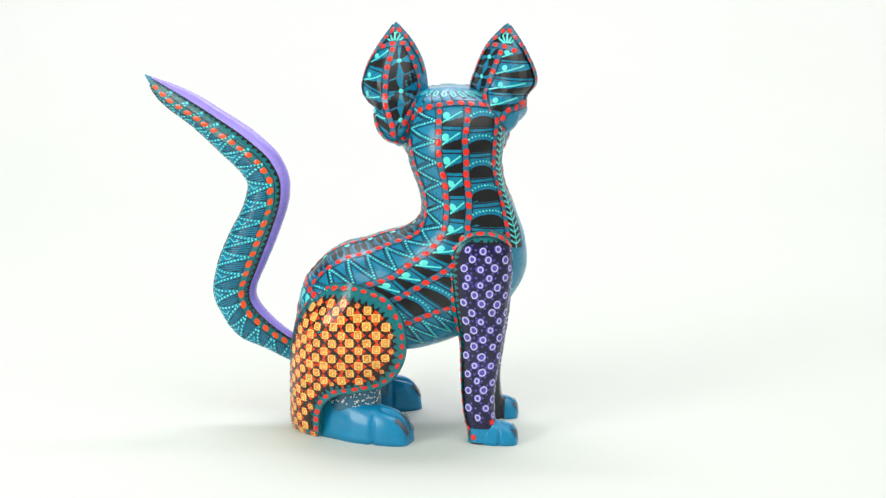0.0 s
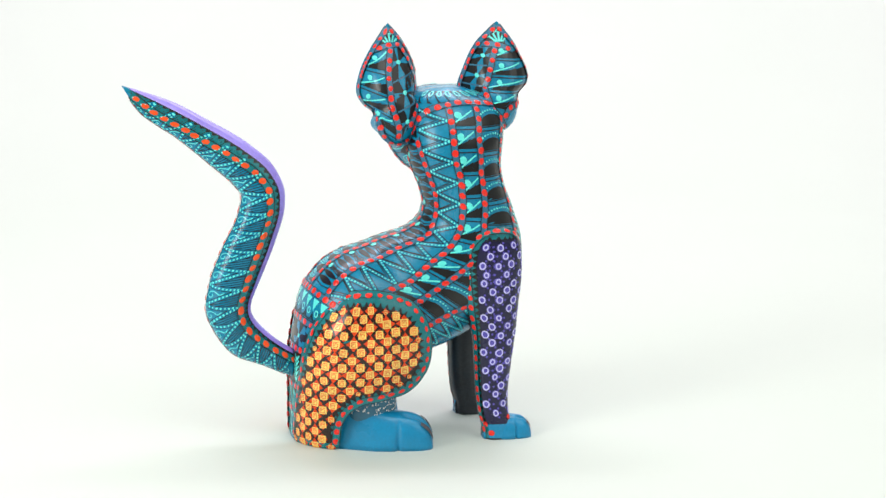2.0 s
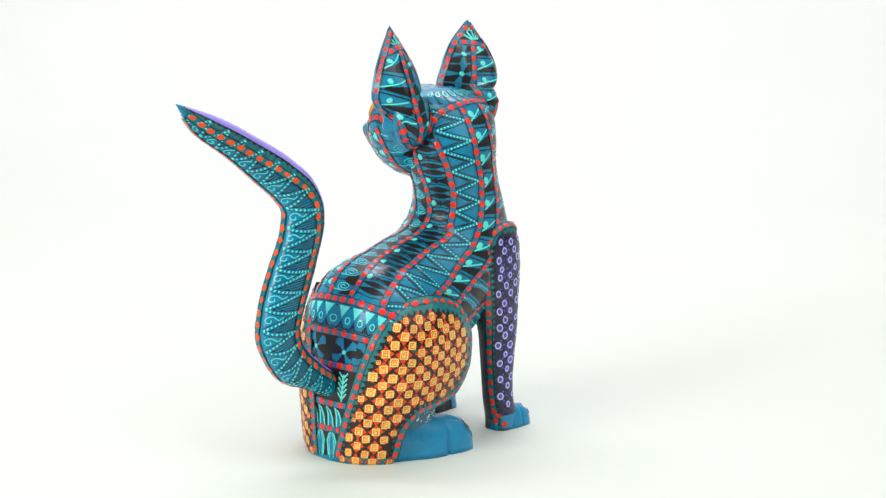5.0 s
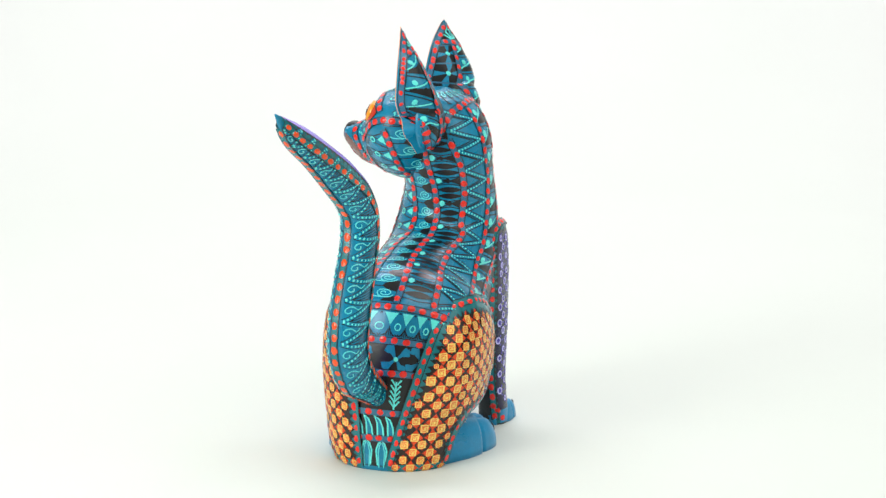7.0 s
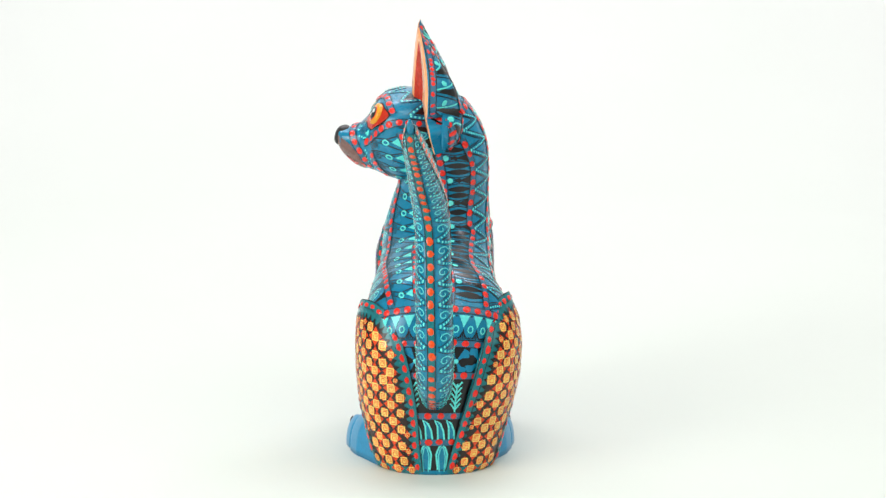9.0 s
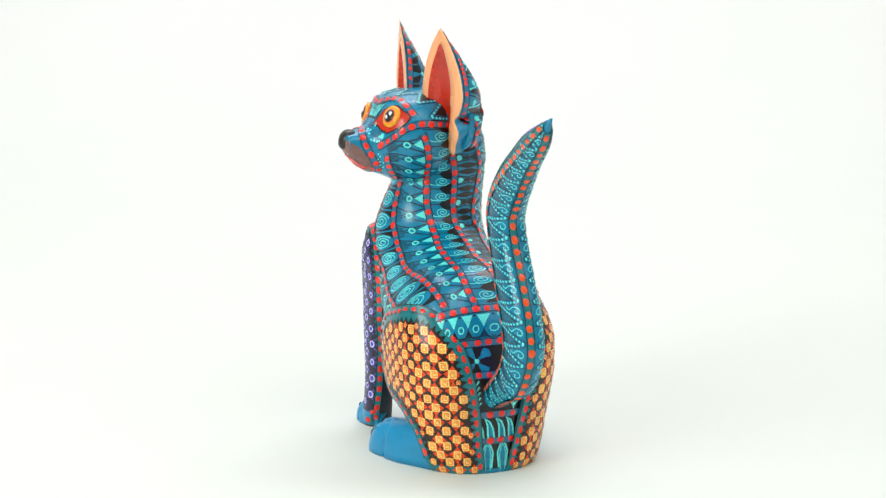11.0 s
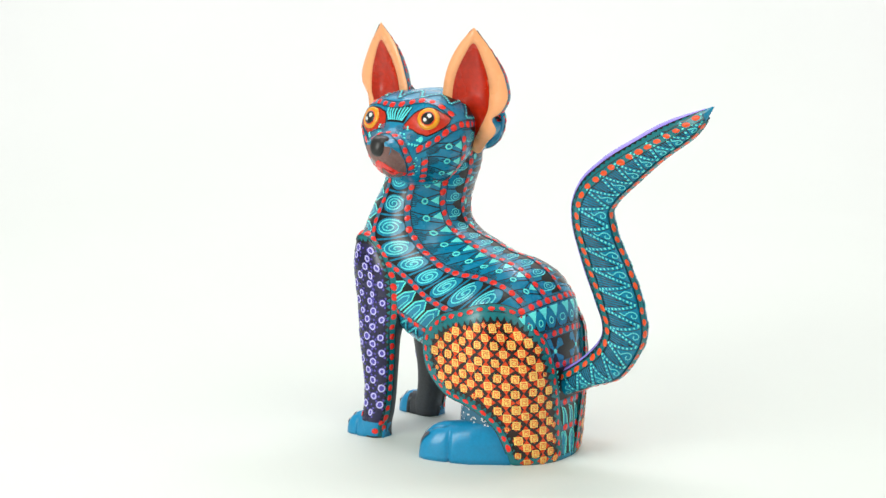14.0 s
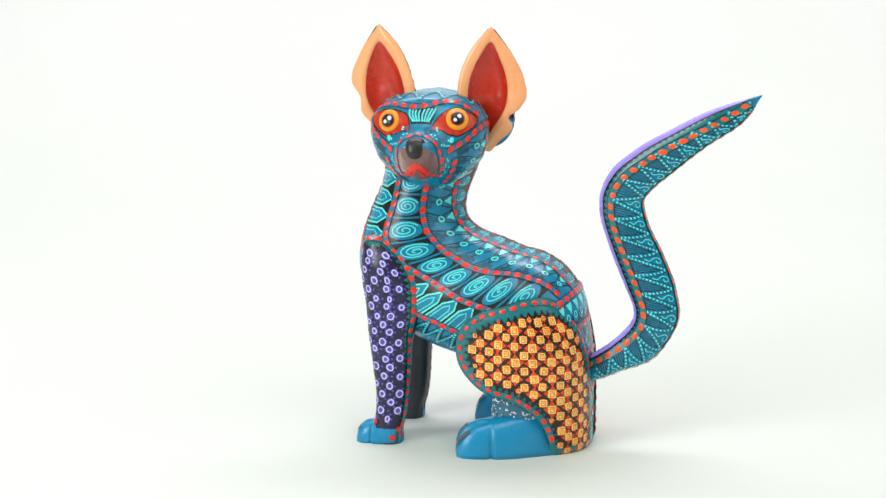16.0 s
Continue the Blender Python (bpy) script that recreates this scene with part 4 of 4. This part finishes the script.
# --- front legs
def paint_leg(leg, ob, side):
    pt = Painter(leg.both)
    end = leg.s[-1]
    A = lambda d: d * side
    edge = curve([(0, 60), (0.0048, 66), (0.010, 54), (0.018, 48), (0.036, 46), (0.052, 36), (0.066, 20), (0.09, 18), (end, 20)])
    rear = lambda s: A(1) * (edge(s) + np.interp(s, [0, 0.04, 0.066, end], [19, 19, 23, 24]))
    field(pt, lambda s: A(1) * (edge(s) - 9), flat_line(A(205)), 0.002, end - 0.012, "teal", 0, 60, 24)
    field(pt, rear, flat_line(A(205)), 0.0080, end - 0.0088, "purple", 1, 60, 24)
    dotted(pt, [(end - 0.003, A(22)), (end - 0.03, A(19)), (0.066, A(20)), (0.052, A(36)), (0.036, A(46)), (0.018, A(48)), (0.010, A(54)), (0.0052, A(68)), (0.0036, A(95)), (0.0045, A(130)), (0.008, A(160)), (0.014, A(190))], step=0.0058, width=0.0034, back="teal")
    s = 0.013
    while s < end - 0.010:
        q = s + 0.0034
        e, f_ = float(rear(s)), float(rear(q))
        pt.fan([(s, e + A(1)), ((s + q) / 2, (e + f_) / 2 - A(11)), (q, f_ + A(1)), ((s + q) / 2, (e + f_) / 2 + A(2))], "black", 2, 2)
        s = q
    for d in range(84, 196, 12):
        pt.fan([(0.0092, A(d - 6)), (0.0064, A(d)), (0.0092, A(d + 6)), (0.0096, A(d))], "black", 2, 2)
    row = 0
    s = 0.0125
    while s < end - 0.0115:
        lo_ = int(abs(float(rear(s)))) + 3
        P, _ = pt.surf(np.array([[s, A(d)] for d in range(lo_, 206)], float))
        L = np.r_[0, np.cumsum(np.linalg.norm(np.diff(P, axis=0), axis=1))]
        x = 0.0020 + (0.0046 if row % 2 else 0)
        while x < L[-1] - 0.0006:
            deg = float(np.interp(x, L, np.arange(lo_, 206)))
            c = (s + random.uniform(-0.0007, 0.0007), A(deg + random.uniform(-4, 4)))
            pt.round(c, 0.0023, "violet", 2, 8)
            rr = 0.00148 * random.uniform(0.78, 1.18)
            pt.line(pt.local(c, [(rr * 1.15 * math.cos(q), rr * math.sin(q)) for q in np.linspace(0, 2 * math.pi, 11)]), 0.00078, "lilac", 4)
            for ax, ay in ((0, 0.0034), (0.0026, 0.0018), (-0.0026, 0.0018)):
                pt.round(pt.local(c, [(ax, ay)])[0], 0.0007, "violet", 2, 6)
            x += 0.0092
        s += 0.0049
        row += 1
    # blue ankle with two loose dots
    field(pt, flat_line(A(20)), flat_line(A(48)), end - 0.0090, end - 0.001, "teal", 2, 12, 8)
    field(pt, flat_line(A(48)), flat_line(A(180)), end - 0.0090, end - 0.001, "foot", 1, 12, 20)
    for d, q in ((60, 0.004), (35, 0.009), (140, 0.0125), (150, 0.010)):
        pt.round((end - q, A(d)), 0.0017, "red", 5, 10, 0.0003)
    pt.finish(ob)


paint_leg(LEG_R, leg_r, 1)
paint_leg(LEG_L, leg_l, -1)


# --- tail
def paint_tail():
    pt = Painter(TAIL.both)
    end = TAIL.s[-1]
    for side in (1, -1):
        A = lambda d: d * side
        rim = flat_line(A(108))
        for c in cells(pt, flat_line(-8 + 10 * side), rim, 0.012, end - 0.006, 0.0108):
            for z in (((0, 0.98), (0.5, 0.08)), ((0.5, 0.08), (1, 0.98))):
                stroke(pt, c, z, 0.0026, "black", 1)
                stroke(pt, c, z, 0.0019, "blue", 2)
                beads(pt, [c(*z[0]), c(*[(z[0][i] + z[1][i]) / 2 for i in (0, 1)]), c(*z[1])], step=0.0021, r=0.00062)
            for q in np.linspace(0.24, 0.76, 5):
                stroke(pt, c, [(q, 0.97), (q * 0.9 + 0.05, 0.97 - 0.66 * (1 - 1.9 * abs(q - 0.5)))], 0.0004, "black", 1, 4)
            hook = [(0.02, 0.62), (-0.06, 0.52), (0.04, 0.44), (0.15, 0.34), (0.14, 0.20), (0.0, 0.13), (-0.12, 0.20), (-0.10, 0.31), (0.02, 0.30)]
            pt.line([c(*p) for p in spline(np.arange(9), np.array(hook), np.linspace(0, 8, 22))], 0.0006, "cyan", 3)
        rim_ = curve([(0, 132), (0.06, 132), (0.11, 127), (0.16, 116), (0.2, 108)] if side > 0 else [(0, 133), (0.06, 135), (0.11, 134), (0.16, 130), (0.2, 126)])
        dot_ = lambda s, rim_=rim_: rim_(s) - np.interp(s, [0, 0.12, 0.2], [22, 22, 42])
        field(pt, lambda s: A(1) * dot_(s), lambda s: A(1) * rim_(s), 0.004, end - 0.0045, "teal", 1, 120, 6)
        dotted(pt, [(s, A(float(dot_(s)))) for s in np.linspace(0.006, end - 0.007, 9)], "orange", 0.0062, 0.0018, 0.0036, "teal")
        s = 0.008
        while s < end - 0.006:
            e = float(rim_(s))
            pt.fan([(s, A(e + 1)), (s + 0.0017, A(e - 10)), (s + 0.0034, A(e + 1)), (s + 0.0017, A(e + 2))], "black", 2, 2)
            s += 0.0036
        field(pt, lambda s: A(1) * rim_(s), lambda s: A(1) * (rim_(s) + 5), 0.004, end - 0.0045, "black", 1, 120, 2)
        field(pt, lambda s: A(1) * (rim_(s) + 5), lambda s: A(1) * (rim_(s) * 0 + 180.5), 0.004, end - 0.0035, "mauve", 1, 140, 8)
    dotted(pt, [(0.012, -8), (0.05, -8), (0.10, -8), (0.15, -8), (end - 0.010, -8)], "orange", 0.0064, 0.0018, 0.0034, "teal")
    pt.finish(tail)


paint_tail()


# --- backs of the ears
def paint_ear(ear, ob, lines, cross, base):
    pt = Painter(ear.both)
    pt.dv = 5e-4
    outer, mid, inner = [np.array(p) for p in lines]
    side_ = [ear.c + (b - ear.c) * 0.95 for b in ear.B[: ear.n // 2: 5] if ear.c[1] - 0.007 < b[1] < cross[0][1] + 0.0005]
    outer = np.array(side_ + [np.array(p) for p in outer[-2:]])
    if ear.side > 0:
        turn = ear.B[::-1][: ear.n // 2: 5]
        inner = np.array([ear.c + (b - ear.c) * 0.95 for b in turn if ear.c[1] - 0.004 < b[1] < cross[0][1] + 0.0005] + [inner[-1]])

    def between(P, Q, n):
        k = np.linspace(0, 1, 40)
        a, b = spline(np.linspace(0, 1, len(P)), P, k), spline(np.linspace(0, 1, len(Q)), Q, k)
        out = []
        for i in range(n):
            def place(x, y, i=i):
                q = (i + x) / n * 39
                pa = np.array([np.interp(q, np.arange(40), a[:, 0]), np.interp(q, np.arange(40), a[:, 1])])
                pb = np.array([np.interp(q, np.arange(40), b[:, 0]), np.interp(q, np.arange(40), b[:, 1])])
                return tuple(pa + (pb - pa) * y)
            out.append(place)
        return out
    for c in between(mid, outer, 4):
        step_cell(pt, c if ear.side > 0 else (lambda x, y, c=c: c(x, 1 - y)), 0.0016, 0.0008)
    kk = np.linspace(0, 1, 24)
    a_, b_ = spline(np.linspace(0, 1, len(mid)), mid, kk), spline(np.linspace(0, 1, len(inner)), inner, kk)
    uv = [tuple(a_[i] + (b_[i] - a_[i]) * j / 8) for i in range(24) for j in range(9)]
    pt.put("black", uv, [pt.LIFT[0]] * len(uv), [(i * 9 + j, (i + 1) * 9 + j, (i + 1) * 9 + j + 1, i * 9 + j + 1) for i in range(23) for j in range(8)])
    for c in between(mid, inner, 3):
        for tri in ([(0.5, 0.5), (0.3, 0.03), (0.62, 0.03)], [(0.5, 0.5), (0.38, 0.97), (0.72, 0.97)], [(0.5, 0.5), (0.03, 0.36), (0.03, 0.62)], [(0.5, 0.5), (0.97, 0.38), (0.97, 0.64)]):
            poly(pt, c, tri, "blue", 1)
        stroke(pt, c, [(0.0, 0.04), (0.02, 0.96)], 0.0009, "slate", 2)
        pt.round(c(0.5, 0.5), 0.0014, "aqua", 3, 10, 0.0002)
    tip = ear.B[np.argmax(ear.B[:, 1])]
    crown = [tuple(tip + (np.array(p) - tip) * 0.97) for p in cross]
    pt.fan([(tip[0], tip[1] - 0.0008)] + dense(crown, 3)[:-3], "black", 0, 4)
    for k in (1, -1):
        run = [ear.c + (ear.B[(k * i) % ear.n] - ear.c) * 0.945 for i in range(1, 62, 6)]
        dotted(pt, run, step=0.0054, r=0.00150, width=0.0030)
    for k in range(5):
        a = radians(90 + (k - 2) * 27)
        p = np.array([tip[0] + 0.0008 * (2 - k), tip[1] - 0.0112])
        q = p + 0.0056 * np.array([math.cos(a) * 0.8, math.sin(a)])
        pt.line([tuple(p), tuple((p + q) / 2), tuple(q)], 0.0010, "aqua", 3)
        pt.line([tuple(q + 0.0010 * np.array([math.cos(w), math.sin(w)])) for w in np.linspace(a - 2.6, a + 2.2, 9)], 0.0007, "aqua", 3)
    for p in (outer, mid, inner, np.array(cross), np.array(base)):
        dotted(pt, p, step=0.0054, r=0.00150, width=0.0031)
    pt.finish(ob)


paint_ear(EAR_A, ear_a, ([(-0.0383, 0.2130), (-0.0423, 0.2040), (-0.0444, 0.1953), (-0.0440, 0.1879), (-0.0380, 0.1752), (-0.0358, 0.1687)],
                         [(-0.0290, 0.2135), (-0.0318, 0.2015), (-0.0320, 0.1910), (-0.0312, 0.1822), (-0.0280, 0.1720), (-0.0270, 0.1640)],
                         [(-0.0228, 0.2140), (-0.0181, 0.2046), (-0.0152, 0.1930), (-0.0168, 0.1820), (-0.0222, 0.1710)]),
          [(-0.0375, 0.2120), (-0.0309, 0.2144), (-0.0222, 0.2150)], [(-0.0380, 0.1732), (-0.0354, 0.1674), (-0.0308, 0.1625), (-0.0265, 0.1615), (-0.0200, 0.1665), (-0.0155, 0.1780), (-0.0130, 0.1860)])
paint_ear(EAR_B, ear_b, ([(0.0440, 0.2090), (0.0437, 0.1980), (0.0397, 0.1889), (0.0352, 0.1805), (0.0321, 0.1743)],
                         [(0.0310, 0.2130), (0.0282, 0.2058), (0.0252, 0.1968), (0.0228, 0.1889), (0.0250, 0.1800)],
                         [(0.0232, 0.2130), (0.0180, 0.2030), (0.0157, 0.1940), (0.0165, 0.1880), (0.0210, 0.1790)]),
          [(0.0245, 0.2145), (0.0320, 0.2140), (0.0405, 0.2110)], [(0.0145, 0.1885), (0.0224, 0.1830), (0.0286, 0.1760), (0.0330, 0.1690)])


# --- face
def paint_face():
    pt = Painter(HEAD.both)
    # muzzle: grey-brown front, dark gum line, red mouth
    uv_rows = []
    for s in np.linspace(0.0004, 0.0165, 14):
        low = float(np.interp(s, [0, 0.004, 0.008, 0.012, 0.0165], [62, 78, 88, 106, 140]))
        uv_rows.append([(s, d) for d in np.linspace(low, 360 - low, 25)])
    flat_ = [p for r in uv_rows for p in r]
    pt.put("brown", flat_, [pt.LIFT[1]] * len(flat_), [(i * 25 + j, (i + 1) * 25 + j, (i + 1) * 25 + j + 1, i * 25 + j + 1) for i in range(13) for j in range(24)])
    lip = [(0.0168, 217), (0.0112, 207), (0.0072, 200), (0.0045, 190), (0.0034, 180), (0.0045, 170), (0.0072, 160), (0.0112, 153), (0.0168, 143)]
    pt.line(lip, 0.0030, "red", 3)
    pt.line(lip[1:-1], 0.0044, "red", 3)
    pt.line([(s + 0.0024, d) for s, d in lip[1:-1]], 0.0005, "umber", 4)
    # eye fields
    for pts in ([(0.0185, -18), (0.0219, -20.5), (0.0250, -26), (0.0276, -34), (0.0291, -46), (0.0309, -63), (0.0266, -69), (0.0229, -69), (0.0198, -59), (0.0182, -38)],
                [(0.0180, 15.5), (0.0206, 15), (0.0235, 23), (0.0259, 35), (0.0285, 48), (0.0307, 63), (0.0257, 71), (0.0219, 70), (0.0187, 58), (0.0168, 33)]):
        ringed = ring_spline(np.array(pts) * [1000, 1], 40) / [1000, 1]
        pt.fan(ringed, "brick", 1, 5)
        pt.line(ringed, 0.0007, "umber", 2, True)
    # strokes on the brow and bridge
    field(pt, flat_line(-15), flat_line(13), 0.0186, 0.0248, "black", 0, 6, 8)
    for k in range(8):
        d = -13.5 + 3.6 * k
        pt.line([(0.0246 - 0.0003 * (k % 2), d), (0.0220, d + 1.6), (0.0194, d * 0.75 + 0.5)], 0.0010, "cyan", 3)
    for side in (1, -1):
        A = lambda d: d * side
        for c_, r_ in ((50, 13), (16, 11)):
            pt.line([(s, A(d)) for s, d in coil((0.0158, c_), 0.0022, r_, 2.2)], 0.0006, "slate", 3)
        for s, d in ((0.0140, 24), (0.0146, 32), (0.0172, 30), (0.0180, 27), (0.0132, 42), (0.0176, 63), (0.0150, 66), (0.0162, 71), (0.0172, 74), (0.0136, 62)):
            pt.round((s, A(d)), 0.0007, "aqua", 3, 6)
        pt.round((0.0188, A(66)), 0.0015, "aqua", 3, 10)
        for s, d in ((0.0170, 98), (0.0180, 104), (0.0172, 110), (0.0184, 117), (0.0190, 127), (0.0196, 137), (0.0204, 120), (0.0208, 133), (0.0216, 146)):
            pt.round((s, A(d)), 0.0006, "aqua", 3, 6)
        pt.fan([(0.0168, A(105)), (0.0172, A(118)), (0.0186, A(122)), (0.0178, A(110))], "black", 1, 2)
    # forehead: a beaded zigzag with black teeth behind it
    zig = [(0.0533, 66), (0.0423, 60), (0.0520, 42), (0.0368, 38), (0.0405, 28), (0.0302, 22), (0.0400, 13), (0.0280, 4), (0.0400, -5), (0.0304, -15), (0.0425, -21), (0.0374, -40), (0.0537, -37), (0.0423, -62), (0.0533, -66)]
    for a, b in zip(zig[:-1], zig[1:]):
        mid_ = ((a[0] + b[0]) / 2, (a[1] + b[1]) / 2)
        for w, mat, layer in ((0.0026, "black", 1), (0.0018, "blue", 2)):
            pt.line([(a[0] + (b[0] - a[0]) * q, a[1] + (b[1] - a[1]) * q) for q in np.linspace(0, 1, 9)], w, mat, layer)
        beads(pt, [a, mid_, b], step=0.0024, r=0.00066)
    for tri in ([(0.0452, -20), (0.0392, -38), (0.0520, -36)], [(0.0525, -43), (0.0436, -58), (0.0525, -62)],
                [(0.0452, 22), (0.0385, 36), (0.0505, 38)], [(0.0512, 47), (0.0436, 57), (0.0525, 62)]):
        pt.fan(dense(tri, 3), "black", 1, 3)
    # cheeks: kites before the cheek line, snails behind it
    turned = Painter(lambda uv: HEAD.both(uv[:, ::-1]))
    cheek = [(81, 0.0370), (91, 0.0397), (100, 0.0410), (112, 0.0425), (127, 0.0436), (144, 0.0455), (160, 0.0470)]
    jaw = [(84, 0.0196), (102, 0.0209), (125, 0.0229), (143, 0.0262), (160, 0.0306)]
    back = [(69, 0.0572), (80, 0.0566), (90, 0.0575), (103, 0.0600), (116, 0.0625), (140, 0.0640), (160, 0.0650)]
    for side in (-1, 1):
        def bow(pts, side=side):
            f = curve(pts)
            return lambda d: f(np.asarray(d, float) * side)
        kites(turned, bow(cheek), bow(jaw), 84 * side, 158 * side, 0.0098)
        snails(turned, bow(cheek), bow(back), 76 * side, 158 * side, 0.0090)
    turned.finish(head)
    brow = [(0.0352, 52), (0.0300, 38.5), (0.0278, 28.5), (0.0258, 17.5), (0.0247, 5), (0.0253, -4), (0.0264, -9), (0.0282, -16.5), (0.0299, -23.5), (0.0311, -35), (0.0322, -47.5), (0.0340, -59)]
    dotted(pt, brow, step=0.0056, r=0.00165, width=0.0031)
    rim_ = [(0.0205, 155), (0.0174, 127), (0.0136, 99), (0.0104, 75), (0.0098, 34), (0.0120, 0)]
    dotted(pt, [(s, -d) for s, d in rim_] + rim_[-2::-1], step=0.0056, r=0.00165, width=0.0033)
    for side in (-1, 1):
        for p in ([(0.0160, 83), (0.0193, 83), (0.0225, 81), (0.0257, 78), (0.0296, 73.5), (0.0346, 70.5), (0.0390, 69.5), (0.0441, 70.5), (0.0496, 72), (0.0555, 75)],
                  [(s, d) for d, s in jaw[1:]], [(s, d) for d, s in cheek], [(s, d) for d, s in back]):
            dotted(pt, [(s, d * side) for s, d in p], step=0.0056, r=0.00165, width=0.0032)
    pt.finish(head)
    # eyes: low amber domes with a black pupil and two white glints
    for s, d in ((0.0239, -43.7), (0.0224, 44.3)):
        P, N = HEAD.both(np.array([[s, d]]))
        nrm = unit(N[0] + np.array([0, 0.15, 0]))
        p = P[0] + nrm * 0.0003
        m = Vector(nrm).to_track_quat("Z", "Y").to_matrix()

        def cap(name, r, lift, bulge, mat, parent, off=(0, 0), label=""):
            V, F = [], []
            n = 28
            rings = 6
            for i in range(1, rings + 1):
                for j in range(n):
                    a = 2 * math.pi * j / n
                    q = r * i / rings
                    V.append(tuple(Vector(p) + m @ Vector((off[0] + q * math.cos(a), off[1] + q * math.sin(a), lift + bulge * (1 - (i / rings) ** 2)))))
            V.append(tuple(Vector(p) + m @ Vector((off[0], off[1], lift + bulge))))
            for i in range(rings - 1):
                for j in range(n):
                    k = (j + 1) % n
                    F.append((i * n + j, (i + 1) * n + j, (i + 1) * n + k, i * n + k))
            F += [(j, (j + 1) % n, len(V) - 1) for j in range(n)]
            base = len(V)
            for j in range(n):
                a = 2 * math.pi * j / n
                V.append(tuple(Vector(p) + m @ Vector((off[0] + r * math.cos(a), off[1] + r * math.sin(a), lift - 0.003))))
            F += [((rings - 1) * n + j, base + j, base + (j + 1) % n, (rings - 1) * n + (j + 1) % n) for j in range(n)]
            return part(name, mesh_of(name, V, F), mat, parent, label)
        eye = cap("eye", 0.0060, 0.0002, 0.0012, "gold", head, (0, 0), "round amber eye")
        cap("iris", 0.0042, 0.0008, 0.0008, "orange", eye, (0, 0), "orange ring")
        cap("pupil", 0.0035, 0.0012, 0.0008, "black", eye, (0, 0), "black pupil")
        cap("glint", 0.0012, 0.0019, 0.0002, "white", eye, (0.0010, 0.0011), "white painted glint")
        cap("glint", 0.0010, 0.0019, 0.0002, "white", eye, (-0.0012, -0.0009), "white painted glint")


paint_face()


def build_nose():
    V = []
    n, r = 28, 14
    for i in range(r + 1):
        t = math.pi * i / r
        for j in range(n):
            a = 2 * math.pi * j / n
            x, y, z = math.sin(t) * math.cos(a), math.cos(t), math.sin(t) * math.sin(a)
            x, z = math.copysign(abs(x) ** 0.75, x), math.copysign(abs(z) ** 0.75, z)
            z += 0.0
            w = 1 - 0.28 * max(0, -z)
            V.append((HX - 0.0012 + 0.0055 * x * w, 0.0508 + 0.0046 * y - 0.0012 * z, 0.1652 + 0.0056 * z))
    F = [(i * n + j, i * n + (j + 1) % n, (i + 1) * n + (j + 1) % n, (i + 1) * n + j) for i in range(r) for j in range(n)]
    part("nose", mesh_of("nose", V, F), "nose", head, "matt black nose")


build_nose()


# --- speckled shanks above the hind paws
def shank(x, y):
    rows = []
    for z, rx, ry in ((0.0335, 0.004, 0.004), (0.030, 0.012, 0.0085), (0.024, 0.014, 0.0092), (0.016, 0.0145, 0.0092), (0.008, 0.014, 0.0085)):
        rows.append((x, y, z, -rx, 0, 0, 0, -ry, 0))
    lo = Loft(rows)
    ob = part("shank", lo.mesh("shank", 24, 40), "slate", dog, "grey-blue shank speckled with white dots")
    pt = Painter(lo.both)
    for k in range(240):
        c = (random.uniform(0.004, 0.016), random.uniform(0, 360))
        pt.round(c, random.uniform(0.00035, 0.0006), "white", 2, 6, 0.0001)
    pt.finish(ob)


shank(-0.0470, -0.0262)
shank(-0.0500, 0.0262)


# ---------------------------------------------------------------- the figure turns with its table
def motions():
    rows = []
    for k in range(17):
        ang = 10.792 * k - 0.311 - 6.4
        rows.append((float(k), pose(0, 0, 0, 0, 0, ang) @ pose(0, 0.005, 0.002)))
    walk(dog, rows)


motions()
